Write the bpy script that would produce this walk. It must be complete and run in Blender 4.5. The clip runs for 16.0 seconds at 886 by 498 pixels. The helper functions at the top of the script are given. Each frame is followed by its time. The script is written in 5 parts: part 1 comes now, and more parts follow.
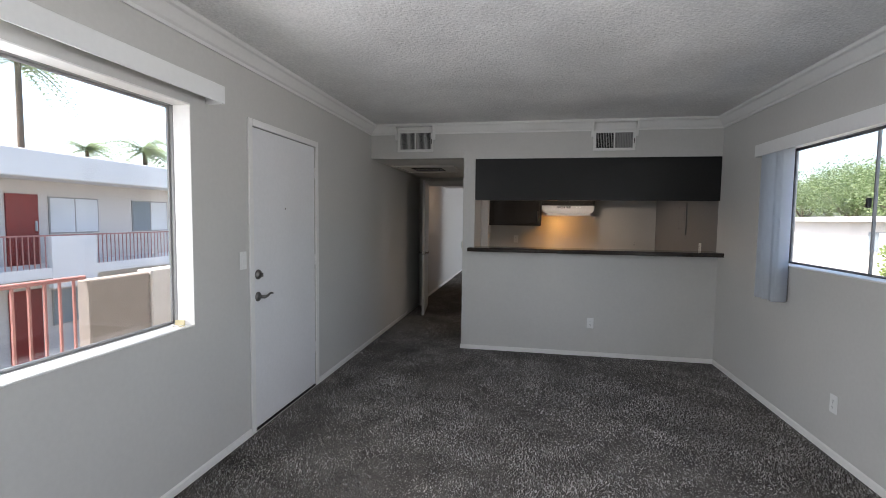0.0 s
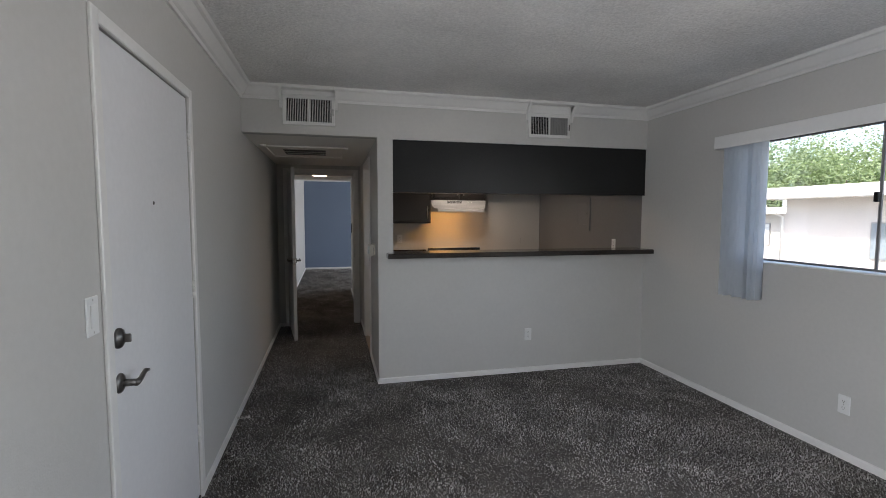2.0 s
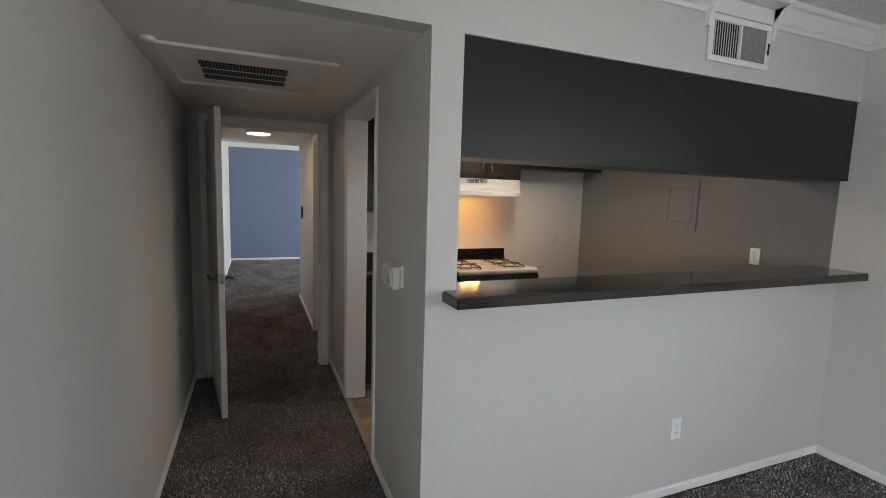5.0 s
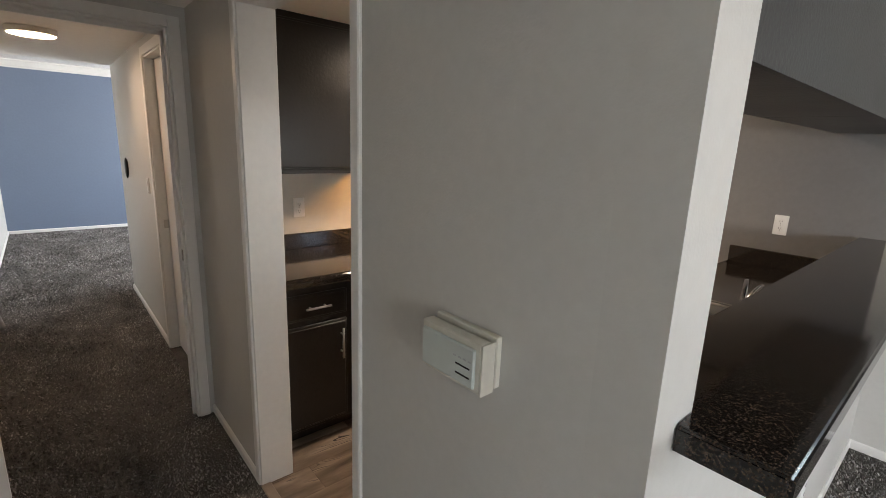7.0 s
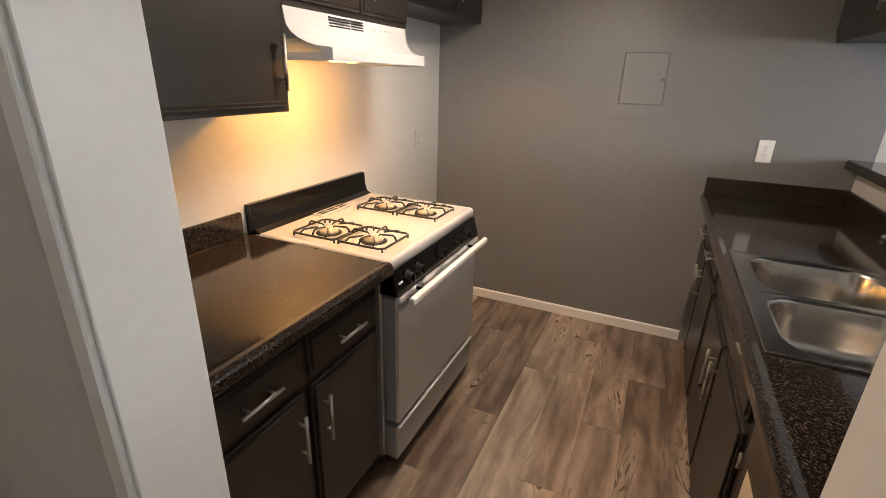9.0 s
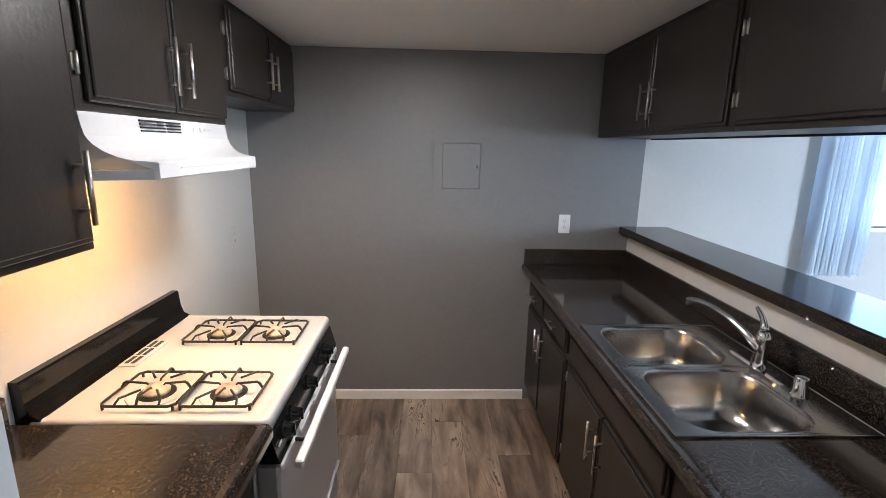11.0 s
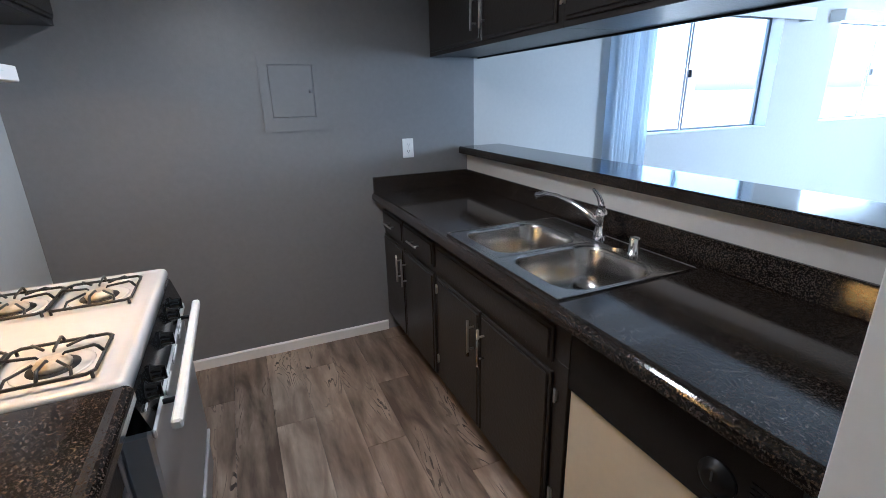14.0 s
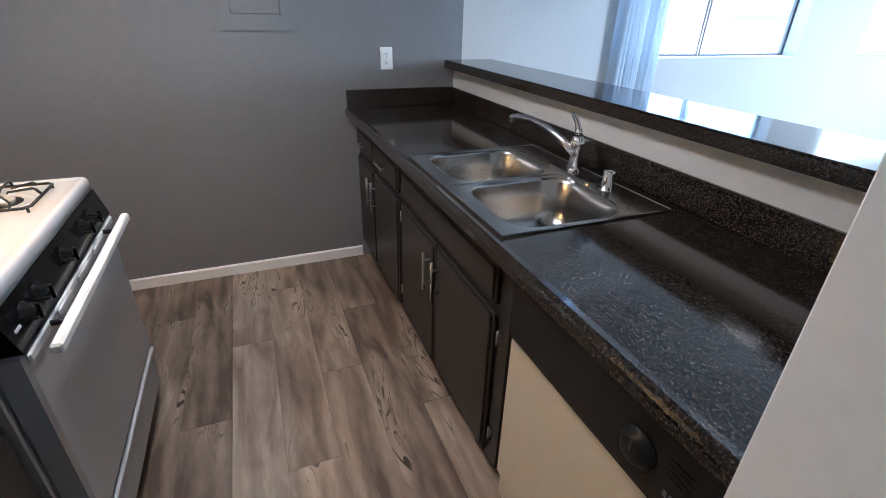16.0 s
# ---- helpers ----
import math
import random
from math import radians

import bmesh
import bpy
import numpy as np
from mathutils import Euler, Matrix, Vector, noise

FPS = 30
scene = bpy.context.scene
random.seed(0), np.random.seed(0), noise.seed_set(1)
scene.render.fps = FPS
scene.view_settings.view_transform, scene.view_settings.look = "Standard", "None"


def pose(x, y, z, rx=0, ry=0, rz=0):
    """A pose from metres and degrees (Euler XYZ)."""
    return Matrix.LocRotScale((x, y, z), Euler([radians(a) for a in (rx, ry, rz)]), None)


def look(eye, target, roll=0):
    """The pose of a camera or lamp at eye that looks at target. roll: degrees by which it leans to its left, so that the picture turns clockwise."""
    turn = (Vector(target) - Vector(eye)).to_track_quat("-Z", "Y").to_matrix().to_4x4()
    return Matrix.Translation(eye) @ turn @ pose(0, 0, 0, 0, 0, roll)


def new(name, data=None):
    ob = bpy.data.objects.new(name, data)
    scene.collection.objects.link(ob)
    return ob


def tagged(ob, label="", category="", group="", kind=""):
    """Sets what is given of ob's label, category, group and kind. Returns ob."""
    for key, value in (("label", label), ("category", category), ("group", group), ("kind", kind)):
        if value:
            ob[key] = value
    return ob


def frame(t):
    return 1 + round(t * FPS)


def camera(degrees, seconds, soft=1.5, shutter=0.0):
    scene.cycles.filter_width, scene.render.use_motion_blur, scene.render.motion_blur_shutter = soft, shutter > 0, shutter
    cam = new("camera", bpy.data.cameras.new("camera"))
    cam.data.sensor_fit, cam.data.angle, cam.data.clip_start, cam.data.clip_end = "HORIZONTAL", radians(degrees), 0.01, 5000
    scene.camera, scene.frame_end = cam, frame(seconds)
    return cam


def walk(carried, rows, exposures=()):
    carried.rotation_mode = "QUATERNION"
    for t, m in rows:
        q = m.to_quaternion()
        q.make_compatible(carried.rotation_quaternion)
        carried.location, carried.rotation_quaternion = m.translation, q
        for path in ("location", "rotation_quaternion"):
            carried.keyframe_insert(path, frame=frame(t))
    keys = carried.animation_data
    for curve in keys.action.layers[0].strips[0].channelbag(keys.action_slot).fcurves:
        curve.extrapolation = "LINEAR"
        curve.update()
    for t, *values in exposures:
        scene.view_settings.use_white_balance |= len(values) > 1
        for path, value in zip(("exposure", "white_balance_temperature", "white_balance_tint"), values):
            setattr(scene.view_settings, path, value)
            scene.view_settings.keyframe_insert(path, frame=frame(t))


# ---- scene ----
cam = camera(87.5, 16.0, soft=0.65)
PATH = [
    (0, (0.094, 0.183, 1.46), (-0.265, 2.147, 1.329), 0.7),
    (0.5, (-0.214, 0.334, 1.456), (-0.295, 2.328, 1.334), 1.0),
    (1, (-0.514, 0.605, 1.465), (-0.359, 2.595, 1.341), 0.9),
    (1.5, (-0.826, 0.938, 1.458), (-0.498, 2.907, 1.323), 0.7),
    (2, (-1.005, 1.315, 1.472), (-0.539, 3.254, 1.328), 0.1),
    (2.5, (-1.136, 1.72, 1.493), (-0.603, 3.644, 1.366), -0.1),
    (3, (-1.232, 2.101, 1.499), (-0.625, 4.004, 1.395), -0.0),
    (3.5, (-1.206, 2.487, 1.498), (-0.538, 4.368, 1.384), 0.1),
    (4, (-1.164, 2.855, 1.507), (-0.501, 4.737, 1.365), 0.5),
    (4.2, (-1.174, 3.023, 1.505), (-0.507, 4.902, 1.348), 0.8),
    (6.3, (-1.258, 4.553, 1.56), (-0.156, 6.192, 1.19), 2.0),
    (6.5, (-1.26, 4.686, 1.559), (-0.091, 6.264, 1.18), 1.9),
    (7, (-1.218, 5.067, 1.542), (0.059, 6.542, 1.104), 2.2),
    (7.5, (-1.215, 5.439, 1.495), (0.147, 6.81, 0.979), 2.9),
    (8, (-1.144, 5.77, 1.48), (0.325, 6.983, 0.87), 2.4),
    (8.2, (-1.099, 5.914, 1.474), (0.424, 7.051, 0.851), 2.2),
    (10.3, (-0.764, 6.57, 1.564), (1.116, 6.726, 0.901), 1.7),
    (10.5, (-0.768, 6.6, 1.58), (1.138, 6.68, 0.976), 1.55),
    (11, (-0.786, 6.641, 1.617), (1.164, 6.574, 1.182), 1.1),
    (11.5, (-0.788, 6.65, 1.642), (1.18, 6.485, 1.33), 0.75),
    (12, (-0.783, 6.652, 1.637), (1.19, 6.432, 1.394), 0.55),
    (12.5, (-0.738, 6.644, 1.585), (1.226, 6.374, 1.319), 0.35),
    (13, (-0.706, 6.67, 1.518), (1.228, 6.314, 1.15), 0.1),
    (13.5, (-0.716, 6.736, 1.483), (1.143, 6.19, 0.99), -0.65),
    (14, (-0.724, 6.77, 1.459), (1.018, 6.013, 0.832), -1.4),
    (14.5, (-0.724, 6.767, 1.445), (0.897, 5.858, 0.708), -1.35),
    (15, (-0.722, 6.759, 1.444), (0.818, 5.762, 0.648), -0.8),
    (15.5, (-0.696, 6.708, 1.424), (0.836, 5.754, 0.563), -0.3),
    (16, (-0.663, 6.538, 1.404), (0.98, 5.858, 0.488), 1.5),
]
walk(cam, [(t, look(eye, target, roll)) for t, eye, target, roll in PATH],
     exposures=[(0.0, 1.98, 6500, 16), (2.0, 2.0, 6500, 16), (4.2, 2.5, 6500, 15), (6.5, 3.2, 6750, 15), (8.2, 3.7, 6950, 15), (10.3, 3.7, 5550, 11), (12.5, 3.65, 5150, 10), (14.0, 3.42, 4750, 8), (15.0, 3.55, 4850, 8), (16.0, 3.66, 4900, 9)])

# ---- world, sun, lamps' strengths ----
SKY, SUN = 0.15, 3.3
HOOD_LAMP, KITCHEN_LAMP, HALL_LAMP = 16.5, 8.3, 5.4
DAYLIGHT = 22.0                                         # watts of added lamp light for each square metre of window
world = bpy.data.worlds.new("sky")
scene.world = world
world.use_nodes = True
sky = world.node_tree.nodes.new("ShaderNodeTexSky")
sky.sky_type, sky.sun_disc = "NISHITA", False
sky.sun_elevation, sky.sun_rotation = radians(56), radians(245)
sky.air_density, sky.dust_density = 1.0, 3.0
background = world.node_tree.nodes["Background"]
background.inputs["Strength"].default_value = SKY
world.node_tree.links.new(sky.outputs[0], background.inputs[0])
sun = new("sun", bpy.data.lights.new("sun", "SUN"))
sun.data.energy, sun.data.angle, sun.data.color = SUN, radians(4), (1.0, 0.95, 0.88)
sun.matrix_basis = look((-13.6, -6.3, 22.4), (0, 0, 0))


def daylight(x, y0, y1, z0, z1, side, share=1.0):
    """An area lamp added at a window across x to boost the sky's light; side is the way into the room."""
    lamp = new("daylight_fill", bpy.data.lights.new("daylight_fill", "AREA"))
    lamp.data.shape, lamp.data.size, lamp.data.size_y = "RECTANGLE", y1 - y0, z1 - z0
    lamp.data.energy, lamp.data.color = share * DAYLIGHT * (y1 - y0) * (z1 - z0), (0.90, 0.96, 1.0)
    lamp.matrix_basis = Matrix.Translation((x, (y0 + y1) / 2, (z0 + z1) / 2)) @ pose(0, 0, 0, 74, 0, -90 * side)


# Added lamps, set at window stretches mostly out of view.
daylight(2.30, -0.08, 1.62, 1.17, 2.01, -1, 0.46)
daylight(-2.08, 0.46, 1.30, 0.95, 2.05, 1, 0.92)
daylight(3.2, 11.35, 13.65, 0.9, 2.05, -1, 0.45)


# ---- materials ----
def mat(name, color, rough=0.5, metal=0.0, var=0.06, coarse=1.5, fine=40.0, bump=0.1, bump_scale=120.0, detail=4.0, bump_dist=0.004, spec=0.5,
        second=None, amount=0.3, spread=0.0, stretch=(1, 1, 1), coat=0.0, emit=0.0, alpha_trans=0.0, aniso=0.0):
    m = bpy.data.materials.new(name)
    m.use_nodes = True
    nt = m.node_tree
    b = nt.nodes["Principled BSDF"]
    b.inputs["Roughness"].default_value = rough
    b.inputs["Metallic"].default_value = metal
    b.inputs["Coat Weight"].default_value = coat
    b.inputs["Specular IOR Level"].default_value = spec
    b.inputs["Transmission Weight"].default_value = alpha_trans
    co = nt.nodes.new("ShaderNodeTexCoord")
    mp = nt.nodes.new("ShaderNodeMapping")
    mp.inputs["Scale"].default_value = stretch
    info = nt.nodes.new("ShaderNodeObjectInfo")
    shift = nt.nodes.new("ShaderNodeVectorMath")
    shift.operation = "MULTIPLY_ADD"
    nt.links.new(info.outputs["Random"], shift.inputs[0])
    shift.inputs[1].default_value = (37, 19, 11)
    nt.links.new(co.outputs["Object"], shift.inputs[2])
    nt.links.new(shift.outputs[0], mp.inputs[0])
    n1 = nt.nodes.new("ShaderNodeTexNoise")
    n1.inputs["Scale"].default_value, n1.inputs["Detail"].default_value = coarse, 3
    n2 = nt.nodes.new("ShaderNodeTexNoise")
    n2.inputs["Scale"].default_value, n2.inputs["Detail"].default_value = fine, detail
    n3 = nt.nodes.new("ShaderNodeTexNoise")
    n3.inputs["Scale"].default_value, n3.inputs["Detail"].default_value = bump_scale, 3
    for n in (n1, n2, n3):
        nt.links.new(mp.outputs[0], n.inputs["Vector"])
    add = nt.nodes.new("ShaderNodeMath")
    nt.links.new(n1.outputs[0], add.inputs[0])
    nt.links.new(n2.outputs[0], add.inputs[1])
    rng = nt.nodes.new("ShaderNodeMapRange")
    rng.inputs[1].default_value, rng.inputs[2].default_value = 0.7, 1.3
    rng.inputs[3].default_value, rng.inputs[4].default_value = 1 - var, 1 + var
    nt.links.new(add.outputs[0], rng.inputs[0])
    mul = nt.nodes.new("ShaderNodeVectorMath")
    mul.operation = "MULTIPLY"
    source = None
    if second:
        ramp = nt.nodes.new("ShaderNodeMapRange")
        ramp.inputs[1].default_value, ramp.inputs[2].default_value = 0.62 - amount * 0.4, 0.68 - amount * 0.4 + 0.06
        nt.links.new(n2.outputs[0], ramp.inputs[0])
        mix = nt.nodes.new("ShaderNodeMix")
        mix.data_type = "RGBA"
        mix.inputs[6].default_value, mix.inputs[7].default_value = (*color, 1), (*second, 1)
        nt.links.new(ramp.outputs[0], mix.inputs[0])
        nt.links.new(mix.outputs[2], mul.inputs[0])
    else:
        mul.inputs[0].default_value = color
    nt.links.new(rng.outputs[0], mul.inputs[1])
    out = mul
    if spread:
        one = nt.nodes.new("ShaderNodeMapRange")
        one.inputs[3].default_value, one.inputs[4].default_value = 1 - spread, 1 + spread
        nt.links.new(info.outputs["Random"], one.inputs[0])
        out = nt.nodes.new("ShaderNodeVectorMath")
        out.operation = "MULTIPLY"
        nt.links.new(mul.outputs[0], out.inputs[0])
        nt.links.new(one.outputs[0], out.inputs[1])
    nt.links.new(out.outputs[0], b.inputs["Base Color"])
    rr = nt.nodes.new("ShaderNodeMapRange")
    rr.inputs[3].default_value, rr.inputs[4].default_value = rough * 0.85, min(1, rough * 1.2)
    nt.links.new(n1.outputs[0], rr.inputs[0])
    nt.links.new(rr.outputs[0], b.inputs["Roughness"])
    if bump:
        bp = nt.nodes.new("ShaderNodeBump")
        bp.inputs["Strength"].default_value, bp.inputs["Distance"].default_value = bump, bump_dist
        nt.links.new(n3.outputs[0], bp.inputs["Height"])
        nt.links.new(bp.outputs[0], b.inputs["Normal"])
    if emit:
        b.inputs["Emission Color"].default_value = (*color, 1)
        b.inputs["Emission Strength"].default_value = emit
    return m


WALL = mat("greige_wall_paint", (0.56, 0.55, 0.52), 0.55, var=0.03, bump=0.12, bump_scale=160)
TRIM = mat("white_trim_paint", (0.78, 0.77, 0.74), 0.35, var=0.03, bump=0.05, bump_scale=90)
DOORPAINT = mat("white_door_paint", (0.76, 0.76, 0.76), 0.4, var=0.03, coarse=2, bump=0.06, bump_scale=60)
GREY = mat("grey_accent_paint", (0.195, 0.193, 0.195), 0.42, var=0.05, bump=0.16, bump_scale=130)
BLUE = mat("blue_accent_paint", (0.15, 0.195, 0.275), 0.5, var=0.04, bump=0.12, bump_scale=130)
CEIL = mat("popcorn_ceiling", (0.84, 0.83, 0.81), 0.9, var=0.14, fine=70, bump=0.9, bump_scale=60, bump_dist=0.011)
CEIL_FLAT = mat("flat_ceiling_paint", (0.82, 0.79, 0.74), 0.7, var=0.03, bump=0.2, bump_scale=110)
CARPET = mat("dark_grey_carpet", (0.125, 0.113, 0.102), 0.95, var=0.45, coarse=7, fine=180, bump=0.6, bump_scale=260, second=(0.045, 0.039, 0.034), amount=0.34)
CAB = mat("espresso_cabinet_paint", (0.0225, 0.0188, 0.0160), 0.34, var=0.12, coarse=3, fine=60, bump=0.2, bump_scale=75, spec=0.38)
PANELPAINT = mat("charcoal_panel_paint", (0.0165, 0.0165, 0.0160), 0.33, var=0.10, coarse=2, fine=50, bump=0.2, bump_scale=90, spec=0.26)
CABIN = mat("cabinet_shadow_gap", (0.018, 0.016, 0.015), 0.5, var=0.1)
STEEL = mat("brushed_stainless_steel", (0.44, 0.425, 0.405), 0.22, 1.0, var=0.05, bump=0.03, bump_scale=40, stretch=(1, 14, 1))
CHROME = mat("polished_chrome", (0.72, 0.72, 0.73), 0.07, 1.0, var=0.02, bump=0)
NICKEL = mat("satin_nickel", (0.55, 0.53, 0.5), 0.28, 1.0, var=0.04, bump=0.02)
PEWTER = mat("dark_pewter", (0.20, 0.19, 0.18), 0.35, 1.0, var=0.1, bump=0.05)
BRASS = mat("bright_hinge_steel", (0.6, 0.58, 0.52), 0.3, 1.0, var=0.1, bump=0.05)
ENAMEL = mat("white_enamel", (0.57, 0.555, 0.535), 0.16, var=0.02, coarse=4, bump=0.015, coat=0.3)
HOODWHITE = mat("white_painted_metal", (0.53, 0.53, 0.53), 0.32, var=0.02, bump=0.02)
OVEN = mat("silver_oven_panel", (0.50, 0.51, 0.53), 0.34, 0.5, var=0.03, bump=0.03, bump_scale=60)
BLACKGLOSS = mat("black_glossy_enamel", (0.006, 0.006, 0.006), 0.14, var=0.1, bump=0.05, bump_scale=14, spec=0.3)
BLACK = mat("black_plastic", (0.008, 0.008, 0.008), 0.38, var=0.1, bump=0.05, spec=0.25)
IRON = mat("black_cast_grate", (0.012, 0.012, 0.012), 0.42, var=0.15, bump=0.15, bump_scale=200)
BURNER = mat("stained_aluminium_burner", (0.46, 0.40, 0.31), 0.5, 0.15, var=0.3, fine=60, bump=0.1)
CREAM = mat("cream_appliance_panel", (0.62, 0.53, 0.375), 0.4, var=0.03, bump=0.03)
PLASTIC = mat("white_plastic", (0.78, 0.78, 0.76), 0.35, var=0.02, bump=0)
# Near black: painted shade of slots, ducts and gaps; also damper lever, underlay.
DARKSLOT = mat("dark_slot", (0.01, 0.01, 0.01), 0.7, var=0.1, bump=0)
PALEGREY = mat("pale_grey_print", (0.45, 0.48, 0.48), 0.4, var=0.03, bump=0)
ALU = mat("bronze_aluminium_window_frame", (0.30, 0.295, 0.29), 0.45, 0.3, var=0.08, bump=0.03)
STUCCO = mat("pale_stucco", (0.60, 0.565, 0.53), 0.9, var=0.10, coarse=0.6, fine=14, bump=0.9, bump_scale=22)
STUCCO2 = mat("tan_smooth_stucco", (0.30, 0.26, 0.23), 0.9, var=0.12, coarse=0.8, fine=10, bump=0.5, bump_scale=40)
ROOFWHITE = mat("white_roof_fascia", (0.72, 0.71, 0.69), 0.7, var=0.05, bump=0.1)
REDDOOR = mat("red_door_paint", (0.22, 0.02, 0.015), 0.45, var=0.08, bump=0.05)
RAILRED = mat("faded_red_rail_paint", (0.40, 0.18, 0.155), 0.5, var=0.12, bump=0.1)
WINGLASS = mat("far_window_glass", (0.25, 0.29, 0.32), 0.12, var=0.1, coarse=0.7, bump=0)
CURTAIN = mat("white_window_curtain", (0.66, 0.68, 0.70), 0.8, var=0.08, bump=0.1)
CONCRETE = mat("walkway_concrete", (0.33, 0.31, 0.29), 0.85, var=0.12, bump=0.4, bump_scale=60)
GROUND = mat("courtyard_ground", (0.20, 0.185, 0.16), 0.95, var=0.3, coarse=0.3, fine=6, bump=0.5, bump_scale=20)
LEAF = mat("green_leaves", (0.17, 0.22, 0.115), 0.6, var=0.35, coarse=1.2, fine=9, bump=0)
LEAFY = mat("yellow_green_leaves", (0.20, 0.255, 0.095), 0.6, var=0.3, coarse=1.5, fine=9, bump=0)
BARK = mat("brown_bark", (0.12, 0.09, 0.065), 0.9, var=0.25, bump=0.8, bump_scale=15)
PAPER = mat("yellowed_paper_label", (0.55, 0.47, 0.28), 0.8, var=0.15, fine=60, bump=0.1)
RUBBER = mat("white_rubber", (0.6, 0.58, 0.55), 0.7, var=0.05, bump=0)
DIMPRINT = mat("dim_grey_print", (0.07, 0.07, 0.07), 0.4, var=0.03, bump=0)
THERMOFACE = mat("pale_mint_plastic", (0.56, 0.61, 0.58), 0.3, var=0.03, bump=0)
THERMOBODY = mat("ivory_plastic", (0.66, 0.64, 0.56), 0.4, var=0.05, bump=0)


def lamp_mat(name, color, strength):
    m = bpy.data.materials.new(name)
    m.use_nodes = True
    b = m.node_tree.nodes["Principled BSDF"]
    b.inputs["Base Color"].default_value = (0.8, 0.8, 0.8, 1)
    b.inputs["Emission Color"].default_value = (*color, 1)
    b.inputs["Emission Strength"].default_value = strength
    return m


LED = lamp_mat("white_led_diffuser", (1.0, 0.85, 0.68), KITCHEN_LAMP)
LEDHALL = lamp_mat("hall_led_diffuser", (1.0, 0.72, 0.48), HALL_LAMP)
BULB = lamp_mat("warm_hood_bulb", (1.0, 0.46, 0.09), HOOD_LAMP)


def glass_mat():
    m = bpy.data.materials.new("window_glass")
    m.use_nodes = True
    nt = m.node_tree
    nt.nodes.remove(nt.nodes["Principled BSDF"])
    clear = nt.nodes.new("ShaderNodeBsdfTransparent")
    clear.inputs[0].default_value = (0.94, 0.96, 0.95, 1)
    gloss = nt.nodes.new("ShaderNodeBsdfGlossy")
    gloss.inputs["Roughness"].default_value = 0.02
    mix = nt.nodes.new("ShaderNodeMixShader")
    mix.inputs[0].default_value = 0.05
    nt.links.new(clear.outputs[0], mix.inputs[1])
    nt.links.new(gloss.outputs[0], mix.inputs[2])
    nt.links.new(mix.outputs[0], nt.nodes["Material Output"].inputs[0])
    return m


GLASS = glass_mat()


def lets_light(m, color, share):
    """Let a share of the light pass through a thin sheet."""
    nt = m.node_tree
    through_light = nt.nodes.new("ShaderNodeBsdfTranslucent")
    through_light.inputs[0].default_value = (*color, 1)
    mix = nt.nodes.new("ShaderNodeMixShader")
    mix.inputs[0].default_value = share
    nt.links.new(nt.nodes["Principled BSDF"].outputs[0], mix.inputs[1])
    nt.links.new(through_light.outputs[0], mix.inputs[2])
    nt.links.new(mix.outputs[0], nt.nodes["Material Output"].inputs[0])
    return m


lets_light(LEAF, (0.24, 0.33, 0.12), 0.4)
lets_light(LEAFY, (0.34, 0.42, 0.11), 0.4)
PALM = lets_light(mat("pale_palm_fronds", (0.24, 0.29, 0.19), 0.6, var=0.3, coarse=1.2, fine=9, bump=0), (0.34, 0.42, 0.22), 0.5)
VINYL = lets_light(mat("white_vinyl_blind", (0.76, 0.77, 0.78), 0.45, var=0.03, bump=0.06, bump_scale=60), (0.84, 0.88, 0.92), 0.75)
ALULIGHT = mat("weathered_aluminium_window_frame", (0.55, 0.55, 0.55), 0.5, 0.4, var=0.08, bump=0.03)


def counter_mat():
    """Dark speckled stone-look laminate: near black ground with brown and pale flecks."""
    m = bpy.data.materials.new("dark_speckled_laminate")
    m.use_nodes = True
    nt = m.node_tree
    b = nt.nodes["Principled BSDF"]
    co = nt.nodes.new("ShaderNodeTexCoord")
    v = nt.nodes.new("ShaderNodeTexVoronoi")
    v.inputs["Scale"].default_value = 430
    n = nt.nodes.new("ShaderNodeTexNoise")
    n.inputs["Scale"].default_value, n.inputs["Detail"].default_value = 190, 4
    big = nt.nodes.new("ShaderNodeTexNoise")
    big.inputs["Scale"].default_value = 9
    for node in (v, n, big):
        nt.links.new(co.outputs["Object"], node.inputs["Vector"])
    ramp = nt.nodes.new("ShaderNodeValToRGB")
    e = ramp.color_ramp.elements
    e[0].position, e[0].color = 0.40, (0.006, 0.0055, 0.0055, 1)
    e[1].position, e[1].color = 0.72, (0.092, 0.066, 0.047, 1)
    mid = ramp.color_ramp.elements.new(0.55)
    mid.color = (0.020, 0.0158, 0.0132, 1)
    nt.links.new(n.outputs[0], ramp.inputs[0])
    sep = nt.nodes.new("ShaderNodeSeparateColor")
    nt.links.new(v.outputs["Color"], sep.inputs[0])
    gt = nt.nodes.new("ShaderNodeMath")
    gt.operation, gt.inputs[1].default_value = "GREATER_THAN", 0.89
    nt.links.new(sep.outputs[0], gt.inputs[0])
    mix = nt.nodes.new("ShaderNodeMix")
    mix.data_type = "RGBA"
    mix.inputs[7].default_value = (0.115, 0.083, 0.059, 1)
    sc = nt.nodes.new("ShaderNodeMath")
    sc.operation = "MULTIPLY"
    nt.links.new(gt.outputs[0], sc.inputs[0])
    nt.links.new(big.outputs[0], sc.inputs[1])
    nt.links.new(sc.outputs[0], mix.inputs[0])
    nt.links.new(ramp.outputs[0], mix.inputs[6])
    nt.links.new(mix.outputs[2], b.inputs["Base Color"])
    b.inputs["Roughness"].default_value = 0.085
    b.inputs["Specular IOR Level"].default_value = 0.6
    bp = nt.nodes.new("ShaderNodeBump")
    bp.inputs["Strength"].default_value, bp.inputs["Distance"].default_value = 0.035, 0.002
    nt.links.new(n.outputs[0], bp.inputs["Height"])
    nt.links.new(bp.outputs[0], b.inputs["Normal"])
    return m


COUNTER = counter_mat()


